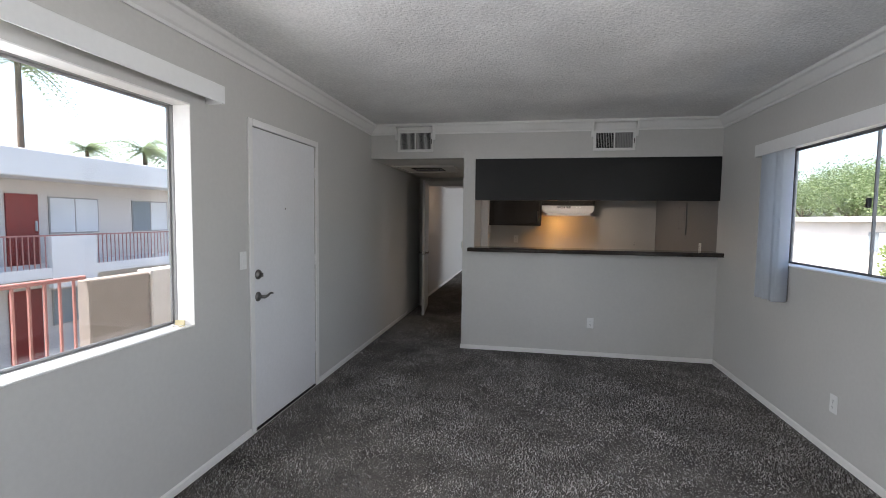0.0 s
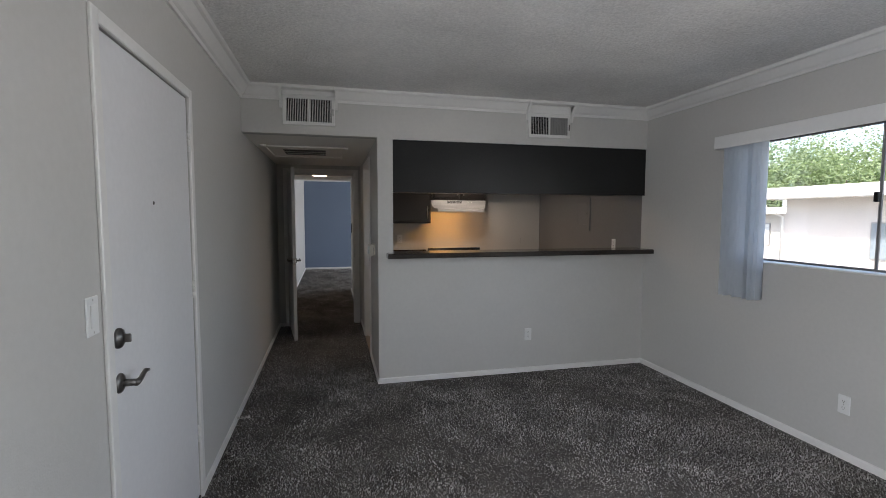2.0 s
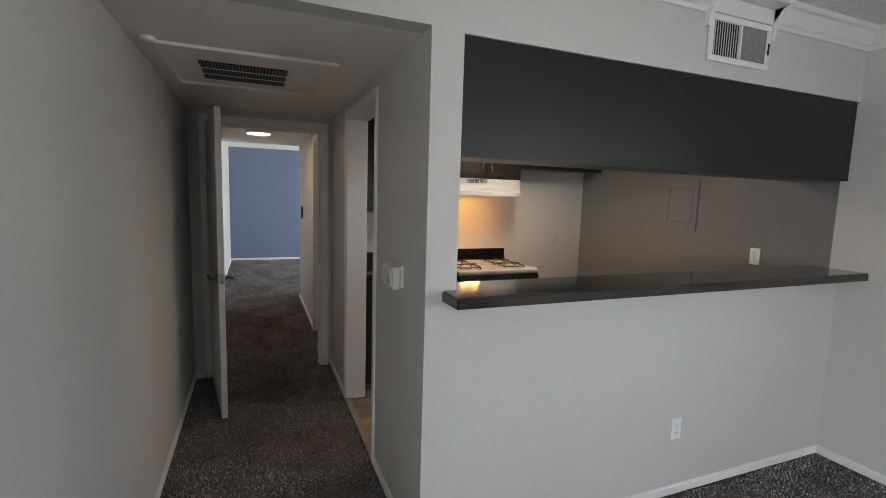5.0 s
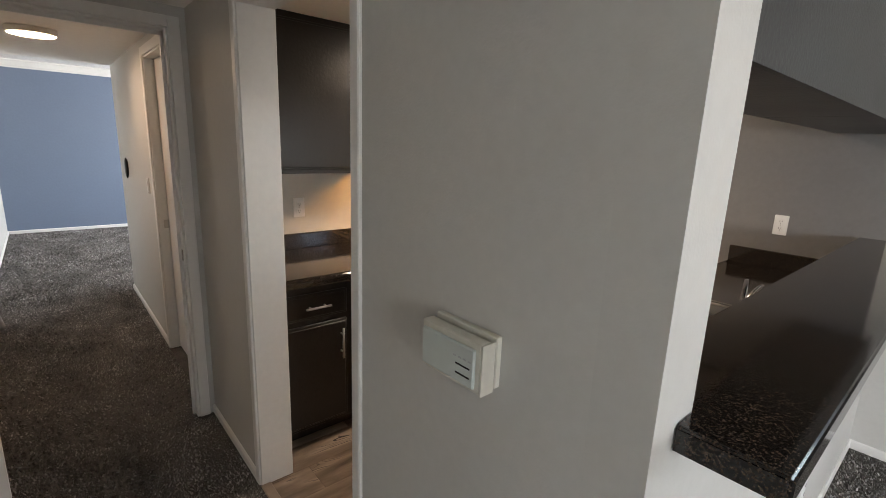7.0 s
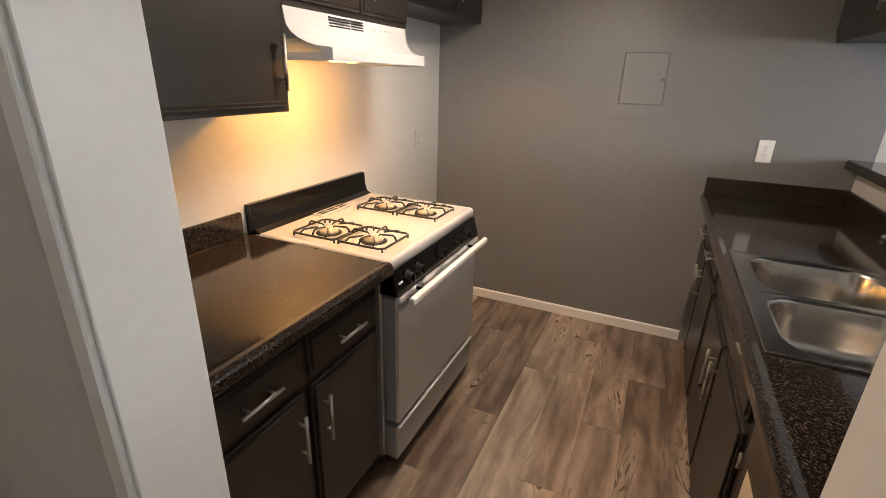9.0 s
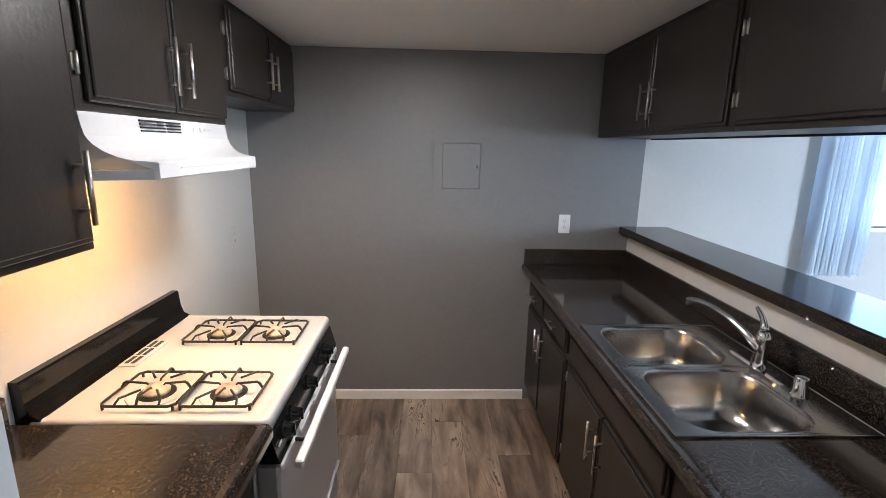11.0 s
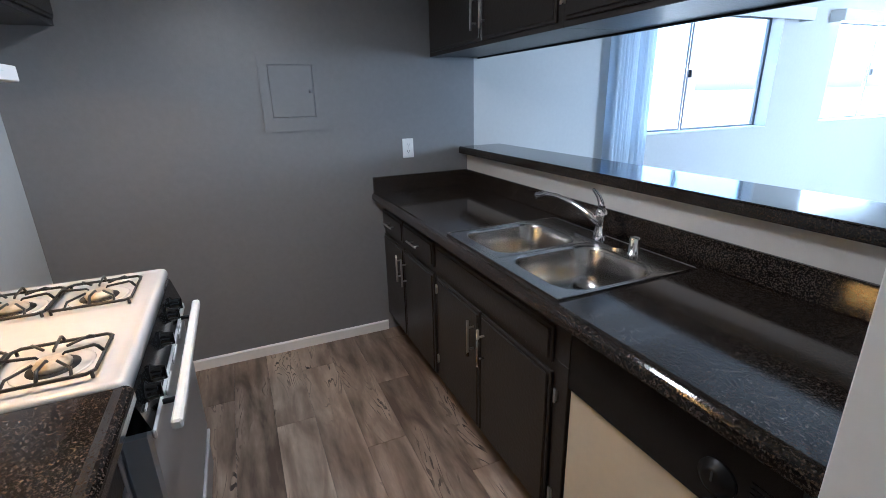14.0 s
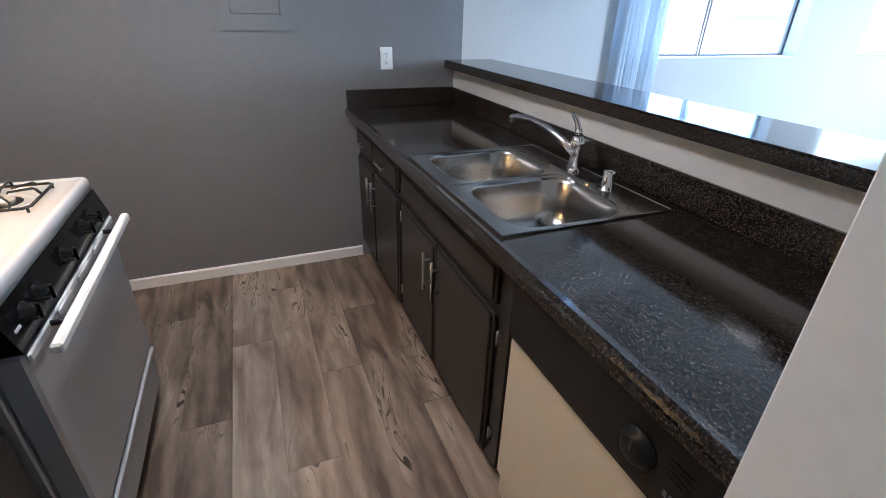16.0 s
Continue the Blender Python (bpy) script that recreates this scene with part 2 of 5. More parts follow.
def tuft_mat():
    """Carpet yarn: tone changes from tuft to tuft and in broad worn patches."""
    m = bpy.data.materials.new("dark_grey_carpet_yarn")
    m.use_nodes = True
    nt = m.node_tree
    b = nt.nodes["Principled BSDF"]
    b.inputs["Roughness"].default_value, b.inputs["Specular IOR Level"].default_value = 0.85, 0.2
    geo = nt.nodes.new("ShaderNodeNewGeometry")
    co = nt.nodes.new("ShaderNodeTexCoord")
    n = nt.nodes.new("ShaderNodeTexNoise")
    n.inputs["Scale"].default_value, n.inputs["Detail"].default_value = 3.2, 4
    nt.links.new(co.outputs["Object"], n.inputs["Vector"])
    ramp = nt.nodes.new("ShaderNodeValToRGB")
    e = ramp.color_ramp.elements
    e[0].position, e[0].color = 0.0, (0.125, 0.118, 0.112, 1)
    e[1].position, e[1].color = 1.0, (0.42, 0.403, 0.385, 1)
    mid = ramp.color_ramp.elements.new(0.62)
    mid.color = (0.262, 0.248, 0.234, 1)
    nt.links.new(geo.outputs["Random Per Island"], ramp.inputs[0])
    worn = nt.nodes.new("ShaderNodeMapRange")
    worn.inputs[1].default_value, worn.inputs[2].default_value = 0.3, 0.7
    worn.inputs[3].default_value, worn.inputs[4].default_value = 0.7, 1.35
    nt.links.new(n.outputs[0], worn.inputs[0])
    mul = nt.nodes.new("ShaderNodeVectorMath")
    mul.operation = "MULTIPLY"
    nt.links.new(ramp.outputs[0], mul.inputs[0])
    nt.links.new(worn.outputs[0], mul.inputs[1])
    nt.links.new(mul.outputs[0], b.inputs["Base Color"])
    return m


TUFT = tuft_mat()


def plank_mat():
    """Grey-brown vinyl planks with long grain, knots and per-plank tone; grain runs along x."""
    m = bpy.data.materials.new("weathered_vinyl_plank")
    m.use_nodes = True
    nt = m.node_tree
    b = nt.nodes["Principled BSDF"]
    co = nt.nodes.new("ShaderNodeTexCoord")
    info = nt.nodes.new("ShaderNodeObjectInfo")
    shift = nt.nodes.new("ShaderNodeVectorMath")
    shift.operation = "MULTIPLY_ADD"
    shift.inputs[1].default_value = (31, 17, 7)
    nt.links.new(info.outputs["Random"], shift.inputs[0])
    nt.links.new(co.outputs["Object"], shift.inputs[2])
    mp = nt.nodes.new("ShaderNodeMapping")
    mp.inputs["Scale"].default_value = (0.9, 4.2, 1)
    nt.links.new(shift.outputs[0], mp.inputs[0])
    grain = nt.nodes.new("ShaderNodeTexNoise")
    grain.inputs["Scale"].default_value, grain.inputs["Detail"].default_value = 2.2, 7
    grain.inputs["Distortion"].default_value = 0.6
    fine = nt.nodes.new("ShaderNodeTexNoise")
    fine.inputs["Scale"].default_value, fine.inputs["Detail"].default_value = 16, 6
    wave = nt.nodes.new("ShaderNodeTexWave")
    wave.bands_direction = "Y"
    wave.inputs["Scale"].default_value, wave.inputs["Distortion"].default_value = 1.1, 9
    wave.inputs["Detail"].default_value, wave.inputs["Detail Scale"].default_value = 3, 0.7
    for node in (grain, fine, wave):
        nt.links.new(mp.outputs[0], node.inputs["Vector"])
    ramp = nt.nodes.new("ShaderNodeValToRGB")
    e = ramp.color_ramp.elements
    e[0].position, e[0].color = 0.27, (0.100, 0.067, 0.046, 1)
    e[1].position, e[1].color = 0.64, (0.53, 0.42, 0.315, 1)
    mid = ramp.color_ramp.elements.new(0.44)
    mid.color = (0.262, 0.197, 0.145, 1)
    a1 = nt.nodes.new("ShaderNodeMath")
    a1.operation, a1.inputs[1].default_value = "MULTIPLY", 0.05
    nt.links.new(wave.outputs["Fac"], a1.inputs[0])
    a2 = nt.nodes.new("ShaderNodeMath")
    a2.operation, a2.inputs[1].default_value = "MULTIPLY_ADD", 0.70
    nt.links.new(grain.outputs[0], a2.inputs[0])
    nt.links.new(a1.outputs[0], a2.inputs[2])
    a3 = nt.nodes.new("ShaderNodeMath")
    a3.operation, a3.inputs[1].default_value = "MULTIPLY_ADD", 0.13
    nt.links.new(fine.outputs[0], a3.inputs[0])
    nt.links.new(a2.outputs[0], a3.inputs[2])
    tone = nt.nodes.new("ShaderNodeMapRange")
    tone.inputs[3].default_value, tone.inputs[4].default_value = -0.085, 0.075
    nt.links.new(info.outputs["Random"], tone.inputs[0])
    a4 = nt.nodes.new("ShaderNodeMath")
    nt.links.new(a3.outputs[0], a4.inputs[0])
    nt.links.new(tone.outputs[0], a4.inputs[1])
    nt.links.new(a4.outputs[0], ramp.inputs[0])
    crack = nt.nodes.new("ShaderNodeTexNoise")
    crack.inputs["Scale"].default_value, crack.inputs["Detail"].default_value, crack.inputs["Distortion"].default_value = 1.3, 3, 1.2
    nt.links.new(mp.outputs[0], crack.inputs["Vector"])
    line = nt.nodes.new("ShaderNodeMath")
    line.operation, line.inputs[1].default_value = "GREATER_THAN", 0.80
    rings = nt.nodes.new("ShaderNodeMath")
    rings.operation, rings.inputs[1].default_value = "MULTIPLY", 92.0
    nt.links.new(crack.outputs[0], rings.inputs[0])
    curl = nt.nodes.new("ShaderNodeMath")
    curl.operation = "SINE"
    nt.links.new(rings.outputs[0], curl.inputs[0])
    nt.links.new(curl.outputs[0], line.inputs[0])
    where = nt.nodes.new("ShaderNodeMapRange")
    where.inputs[1].default_value, where.inputs[2].default_value = 0.555, 0.68
    nt.links.new(grain.outputs[0], where.inputs[0])
    both = nt.nodes.new("ShaderNodeMath")
    both.operation = "MULTIPLY"
    nt.links.new(line.outputs[0], both.inputs[0])
    nt.links.new(where.outputs[0], both.inputs[1])
    dark = nt.nodes.new("ShaderNodeMix")
    dark.data_type = "RGBA"
    dark.inputs[7].default_value = (0.035, 0.024, 0.018, 1)
    nt.links.new(both.outputs[0], dark.inputs[0])
    nt.links.new(ramp.outputs[0], dark.inputs[6])
    nt.links.new(dark.outputs[2], b.inputs["Base Color"])
    b.inputs["Roughness"].default_value = 0.42
    bp = nt.nodes.new("ShaderNodeBump")
    bp.inputs["Strength"].default_value, bp.inputs["Distance"].default_value = 0.12, 0.002
    nt.links.new(a3.outputs[0], bp.inputs["Height"])
    nt.links.new(bp.outputs[0], b.inputs["Normal"])
    return m


PLANK = plank_mat()


# ---- building helpers ----
def box(bm, x0, x1, y0, y1, z0, z1, b=0.0):
    """A box, its edges chamfered by b."""
    lo, hi = (min(x0, x1), min(y0, y1), min(z0, z1)), (max(x0, x1), max(y0, y1), max(z0, z1))
    b = min(b, *[(h - l) * 0.45 for l, h in zip(lo, hi)])
    if b <= 0:
        v = [bm.verts.new((hi[0] if i & 1 else lo[0], hi[1] if i & 2 else lo[1], hi[2] if i & 4 else lo[2])) for i in range(8)]
        for f in ((0, 2, 3, 1), (4, 5, 7, 6), (0, 1, 5, 4), (2, 6, 7, 3), (0, 4, 6, 2), (1, 3, 7, 5)):
            bm.faces.new([v[i] for i in f])
        return
    v = {}
    for i in range(8):
        at = [hi[k] if i >> k & 1 else lo[k] for k in range(3)]
        for k in range(3):
            p = list(at)
            for j in range(3):
                if j != k:
                    p[j] += -b if i >> j & 1 else b
            v[i, k] = bm.verts.new(p)
    made = []
    for k in range(3):
        u, w = (k + 1) % 3, (k + 2) % 3
        for s in (0, 1):
            c = [s << k, s << k | 1 << u, s << k | 1 << u | 1 << w, s << k | 1 << w]
            made.append(bm.faces.new([v[i, k] for i in c]))
        for s in (0, 1):
            for q in (0, 1):
                a = s << u | q << w
                made.append(bm.faces.new([v[a, u], v[a | 1 << k, u], v[a | 1 << k, w], v[a, w]]))
    for i in range(8):
        made.append(bm.faces.new([v[i, 0], v[i, 1], v[i, 2]]))
    bmesh.ops.recalc_face_normals(bm, faces=made)


def tube(bm, points, r, n=8, caps=True):
    """A round bar along points; r is one radius or one for each point."""
    pts = [Vector(p) for p in points]
    rs = r if isinstance(r, (list, tuple)) else [r] * len(pts)
    rings = []
    up = None
    for i, p in enumerate(pts):
        d = (pts[min(i + 1, len(pts) - 1)] - pts[max(i - 1, 0)]).normalized()
        if up is None:
            up = Vector((0, 0, 1)) if abs(d.z) < 0.9 else Vector((1, 0, 0))
        a = d.cross(up).normalized()
        c = a.cross(d).normalized()
        up = c
        rings.append([bm.verts.new(p + rs[i] * (math.cos(2 * math.pi * j / n) * a + math.sin(2 * math.pi * j / n) * c)) for j in range(n)])
    made = []
    for r0, r1 in zip(rings, rings[1:]):
        for j in range(n):
            made.append(bm.faces.new([r0[j], r0[(j + 1) % n], r1[(j + 1) % n], r1[j]]))
    if caps:
        made.append(bm.faces.new(rings[0]))
        made.append(bm.faces.new(rings[-1]))
    for f in made:
        f.smooth = True
    bmesh.ops.recalc_face_normals(bm, faces=made)


def lathe(bm, profile, at, axis="z", n=24):
    """A turned shape: profile of (radius, height) along the axis from the place at."""
    turn = {"z": Matrix(), "x": pose(0, 0, 0, 0, 90, 0), "y": pose(0, 0, 0, -90, 0, 0), "-x": pose(0, 0, 0, 0, -90, 0), "-y": pose(0, 0, 0, 90, 0, 0), "-z": pose(0, 0, 0, 180, 0, 0)}[axis]
    m = Matrix.Translation(at) @ turn
    rings = []
    for r, h in profile:
        rings.append([bm.verts.new(m @ Vector((max(r, 1e-4) * math.cos(2 * math.pi * j / n), max(r, 1e-4) * math.sin(2 * math.pi * j / n), h))) for j in range(n)])
    made = []
    for r0, r1 in zip(rings, rings[1:]):
        for j in range(n):
            made.append(bm.faces.new([r0[j], r0[(j + 1) % n], r1[(j + 1) % n], r1[j]]))
    made.append(bm.faces.new(rings[0]))
    made.append(bm.faces.new(rings[-1]))
    for f in made:
        f.smooth = True
    bmesh.ops.recalc_face_normals(bm, faces=made)


def extrude(bm, outline, axis, a, b):
    """A prism: outline of 2D points (the other two axes in order) from a to b along the axis."""
    def at(u, v, w):
        return {"x": (w, u, v), "y": (u, w, v), "z": (u, v, w)}[axis]
    r0 = [bm.verts.new(at(u, v, a)) for u, v in outline]
    r1 = [bm.verts.new(at(u, v, b)) for u, v in outline]
    made = [bm.faces.new([r0[i], r0[(i + 1) % len(r0)], r1[(i + 1) % len(r0)], r1[i]]) for i in range(len(r0))]
    made += [bm.faces.new(r0), bm.faces.new(r1)]
    bmesh.ops.recalc_face_normals(bm, faces=made)


def slab(bm, axis, a0, a1, u0, u1, v0, v1, holes=()):
    """A wall (or ceiling) from a0 to a1 across the axis, spanning u and v, with holes (u0, u1, v0, v1) through it."""
    us = sorted({u0, u1, *[h[0] for h in holes], *[h[1] for h in holes]})
    vs = sorted({v0, v1, *[h[2] for h in holes], *[h[3] for h in holes]})
    us, vs = [u for u in us if u0 <= u <= u1], [v for v in vs if v0 <= v <= v1]

    def solid(i, j):
        if not (0 <= i < len(us) - 1 and 0 <= j < len(vs) - 1):
            return False
        u, v = (us[i] + us[i + 1]) / 2, (vs[j] + vs[j + 1]) / 2
        return not any(h[0] < u < h[1] and h[2] < v < h[3] for h in holes)

    cache = {}

    def vert(i, j, s):
        if (i, j, s) not in cache:
            w = a1 if s else a0
            cache[i, j, s] = bm.verts.new({"x": (w, us[i], vs[j]), "y": (us[i], w, vs[j]), "z": (us[i], vs[j], w)}[axis])
        return cache[i, j, s]

    made = []
    for i in range(len(us) - 1):
        for j in range(len(vs) - 1):
            if not solid(i, j):
                continue
            for s in (0, 1):
                made.append(bm.faces.new([vert(i, j, s), vert(i + 1, j, s), vert(i + 1, j + 1, s), vert(i, j + 1, s)]))
            for di, dj, e in ((-1, 0, ((i, j), (i, j + 1))), (1, 0, ((i + 1, j), (i + 1, j + 1))), (0, -1, ((i, j), (i + 1, j))), (0, 1, ((i, j + 1), (i + 1, j + 1)))):
                if not solid(i + di, j + dj):
                    p, q = e
                    made.append(bm.faces.new([vert(*p, 0), vert(*q, 0), vert(*q, 1), vert(*p, 1)]))
    bmesh.ops.recalc_face_normals(bm, faces=made)


def rounded(x0, x1, y0, y1, r, n=7):
    """Points round a rectangle with round corners, from its lower right on."""
    out = []
    for cx, cy, a0 in ((x1 - r, y0 + r, -90), (x1 - r, y1 - r, 0), (x0 + r, y1 - r, 90), (x0 + r, y0 + r, 180)):
        out += [(cx + r * math.cos(radians(a0 + 90 * k / n)), cy + r * math.sin(radians(a0 + 90 * k / n))) for k in range(n + 1)]
    return out


def ring_faces(bm, a, b):
    n = len(a)
    return [bm.faces.new([a[i], a[(i + 1) % n], b[(i + 1) % n], b[i]]) for i in range(n)]


def link(name, bm, material):
    data = bpy.data.meshes.new(name)
    bm.to_mesh(data)
    bm.free()
    data.materials.append(material)
    return new(name, data)


def part(name, bm, material, parent, label=""):
    """A bmesh, in the world's places, as one mesh under a thing or a part."""
    ob = link(name, bm, material)
    ob.parent = parent
    if parent.parent is None:
        ob.matrix_parent_inverse = parent.matrix_basis.inverted()
    return tagged(ob, label)


def thing(name, label, category, at=(0, 0, 0), group="", kind=""):
    ob = new(name)
    ob.empty_display_size = 0.1
    ob.matrix_basis = Matrix.Translation(at)
    return tagged(ob, label, category, group, kind)


def solo(name, bm, material, label, category, group="", kind=""):
    return tagged(link(name, bm, material), label, category, group, kind)


def one(*args, **kw):
    bm = bmesh.new()
    box(bm, *args, **kw)
    return bm


def structure(name, bm, material, label):
    return solo(name, bm, material, label, name.split("_")[0], kind="structure")


# ---- the plan ----
XL, XR, YS, YP, ZC = -1.69, 2.00, -1.25, 5.30, 2.50     # living room: left and right wall, back wall, partition, ceiling
HX0, HX1, ZS = -0.62, -0.50, 2.13                       # hall's wall by the kitchen, soffit
KY0, KY1, KZ = 5.40, 7.69, 2.145                        # kitchen's depth and ceiling
HY = 7.70                                               # wall with the hall's door
BY0, BY1 = 10.52, 14.40                                 # bedroom
LW = (0.45, 2.405, 0.856, 2.055)                         # window by the entrance (y, y, z, z)
RW1, RW2 = (2.44, 4.25, 1.135, 2.035), (-0.12, 1.665, 1.145, 2.035)
FD = (2.955, 3.868, 0.0, 2.048)                        # entrance door's opening
KD = (6.11, 6.955, 0.0, 2.03)                             # kitchen doorway
HD = (-1.56, -0.70, 0.0, 2.03)                          # hall doorway (x, x, z, z)
BD = (8.00, 8.768, 0.0, 2.03)                            # bathroom doorway

# ---- floors, walls, ceilings ----
structure("floor_living", one(XL - 0.14, XR + 0.14, YS - 0.1, YP + 0.05, -0.25, -0.008), CARPET, "dark grey shaggy wall-to-wall carpet")
bm = bmesh.new()
box(bm, XL - 0.14, HX0 + 0.03, YP + 0.05, BY0, -0.25, -0.008)
box(bm, XL - 0.14, 3.0, BY0, BY1 + 0.1, -0.25, -0.008)
box(bm, HX0 + 0.03, 0.8, KY1 + 0.12, BY0, -0.25, -0.001)
structure("floor_hall", bm, CARPET, "dark grey carpet running through hall and bedroom")

bm = bmesh.new()
slab(bm, "x", XL - 0.15, XL, YS - 0.1, HY + 0.10, -0.25, 2.75, [LW, FD])
wall_left = structure("wall_west", bm, WALL, "greige painted wall with window and entrance door")
bm = bmesh.new()
slab(bm, "x", XR, XR + 0.15, YS - 0.1, YP + 0.05, -0.25, 2.75, [RW1, RW2])
structure("wall_east", bm, WALL, "greige painted wall with two sliding windows")
structure("wall_south", one(XL, XR, YS - 0.1, YS, -0.25, 2.75), WALL, "plain greige painted wall")
bm = bmesh.new()
slab(bm, "y", YP, KY0, HX0, XR, 0.0, 2.75, [(-0.49, XR, 1.105, 2.12)])
structure("wall_partition", bm, WALL, "greige half wall below a wide kitchen pass-through")
structure("wall_soffit", one(XL, HX0, YP, KY0, ZS, 2.75), WALL, "greige drop above the hall entrance")
bm = bmesh.new()
slab(bm, "x", HX0, HX1, KY0, HY, 0.0, 2.6, [KD])
structure("wall_hall", bm, WALL, "greige hall wall with cased kitchen doorway")
structure("wall_kitchen_north", one(HX1, XR + 0.15, KY1, KY1 + 0.1, 0.0, 2.6), WALL, "pale greige kitchen wall behind the range")
structure("wall_kitchen_east", one(XR, XR + 0.15, YP + 0.05, KY1, -0.1, 2.6), GREY, "dark grey accent wall of the kitchen")
bm = bmesh.new()
slab(bm, "y", HY, HY + 0.1, XL, HX1, 0.0, 2.6, [HD])
structure("wall_hall_north", bm, WALL, "greige wall around the hall doorway")
bm = bmesh.new()
slab(bm, "x", -0.64, -0.54, HY + 0.1, BY0, 0.0, 2.75, [BD])
structure("wall_hall_east", bm, WALL, "greige hall wall with a cased doorway")
structure("wall_hall_west", one(XL - 0.15, XL - 0.03, HY + 0.1, BY1, 0.0, 2.75), WALL, "greige wall of hall and bedroom")
structure("wall_bedroom_north", one(XL - 0.15, 3.0, BY1, BY1 + 0.1, 0.0, 2.75), BLUE, "blue accent wall of the bedroom")
structure("wall_bedroom_south", one(-0.54, 3.0, BY0 - 0.1, BY0, 0.0, 2.75), WALL, "plain greige bedroom wall")
bm = bmesh.new()
slab(bm, "x", 2.9, 3.0, BY0, BY1, 0.0, 2.75, [(11.3, 13.7, 0.85, 2.1)])
structure("wall_bedroom_east", bm, WALL, "unseen greige bedroom wall with an assumed window opening")
bm = bmesh.new()
box(bm, 0.6, 0.7, 7.8, 10.4, 0.0, 2.6)
structure("wall_bathroom", bm, WALL, "plain greige wall beyond the doorway")

structure("ceiling_living", one(XL - 0.14, XR + 0.14, YS - 0.1, YP, ZC, ZC + 0.1), CEIL, "white popcorn-textured ceiling")
structure("ceiling_hall", one(XL, HX0, KY0, HY, ZS, ZS + 0.1), CEIL_FLAT, "low flat painted hall ceiling")
structure("ceiling_kitchen", one(HX1, XR, KY0, KY1, KZ, KZ + 0.1), CEIL_FLAT, "low flat painted kitchen ceiling")
structure("ceiling_back_hall", one(XL - 0.03, 0.6, HY + 0.1, BY0, 2.14, 2.24), CEIL_FLAT, "low flat painted hall ceiling")
structure("ceiling_bedroom", one(XL - 0.03, 2.9, BY0, BY1, ZC, ZC + 0.1), CEIL, "white bedroom ceiling")
structure("wall_bedroom_header", one(XL - 0.03, -0.54, BY0 - 0.1, BY0, 2.24, 2.75), WALL, "greige drop above the bedroom entrance")
# Unseen roof, shaped for light: west overhang blocks sun, short east eave admits sky.
bm = bmesh.new()
box(bm, XL - 1.75, 2.35, YS - 0.5, 8.0, 2.76, 2.95)
box(bm, XL - 1.75, 3.4, 8.0, BY1 + 0.5, 2.76, 2.95)
structure("roof", bm, ROOFWHITE, "unseen flat roof, its west overhang shading the entrance window")

# ---- crown moulding ----
CROWN = [(0.0, -0.105), (0.012, -0.105), (0.016, -0.088), (0.03, -0.078), (0.05, -0.05), (0.066, -0.028), (0.082, -0.022), (0.088, -0.012), (0.088, 0.0), (0.0, 0.0)]


def crown(name, p, q, inward, mitre0, mitre1, z, scale=1.0):
    """Crown moulding along p to q; inward is the way off the wall; mitres shorten the proud edge at either end."""
    bm = bmesh.new()
    p, q, inward = Vector((*p, 0)), Vector((*q, 0)), Vector((*inward, 0))
    d = (q - p).normalized()
    r0 = [bm.verts.new(p + inward * u * scale + d * u * scale * mitre0 + Vector((0, 0, z + v * scale))) for u, v in CROWN]
    r1 = [bm.verts.new(q + inward * u * scale - d * u * scale * mitre1 + Vector((0, 0, z + v * scale))) for u, v in CROWN]
    for i in range(len(CROWN)):
        bm.faces.new([r0[i], r0[(i + 1) % len(CROWN)], r1[(i + 1) % len(CROWN)], r1[i]])
    bm.faces.new(r0)
    bm.faces.new(r1)
    bmesh.ops.recalc_face_normals(bm, faces=bm.faces)
    return structure(name, bm, TRIM, "white crown moulding under the ceiling")


crown("trim_crown_west", (XL, YS), (XL, YP), (1, 0), 1, 1, ZC)
crown("trim_crown_east", (XR, YS), (XR, YP), (-1, 0), 1, 1, ZC)
crown("trim_crown_south", (XL, YS), (XR, YS), (0, 1), 1, 1, ZC)
V1, V2 = (-1.375, -0.965), (0.745, 1.165)               # vents on the partition (x, x)
crown("trim_crown_north", (XL, YP), (V1[0], YP), (0, -1), 1, 0, ZC)
crown("trim_crown_middle", (V1[1], YP), (V2[0], YP), (0, -1), 0, 0, ZC)
crown("trim_crown_corner", (V2[1], YP), (XR, YP), (0, -1), 0, 1, ZC)
crown("trim_crown_bedroom", (XL - 0.03, BY1), (2.9, BY1), (0, -1), 0, 0, ZC, 1.05)


# ---- baseboards ----
def baseboard(axis, at, side, a, b, h=0.047, t=0.011, name="baseboard", z=0.0):
    bm = bmesh.new()
    if axis == "x":
        outline = [(at, z), (at + side * t, z), (at + side * t, h - 0.008), (at + side * t * 0.4, h), (at, h)]
        extrude(bm, outline, "y", a, b)
    else:
        outline = [(at, z), (at + side * t, z), (at + side * t, h - 0.008), (at + side * t * 0.4, h), (at, h)]
        extrude(bm, outline, "x", a, b)
    return structure(name, bm, TRIM, "low white painted baseboard")


baseboard("x", XL, 1, YS, FD[0] - 0.05)
baseboard("x", XL, 1, FD[1] + 0.05, HY)
baseboard("x", XR, -1, YS, YP)
baseboard("y", YP, -1, HX0 - 0.011, XR)
baseboard("y", YS, 1, XL, XR)
baseboard("x", HX0, -1, YP, KD[0] - 0.05)
baseboard("x", HX0, -1, KD[1] + 0.05, HY)
baseboard("x", -0.64, -1, BD[1] + 0.06, BY0)
baseboard("x", XL - 0.03, 1, HY + 0.12, BY1)
baseboard("y", BY1, -1, XL - 0.03, 2.9)
baseboard("y", HY, -1, XL, HD[0] - 0.06)
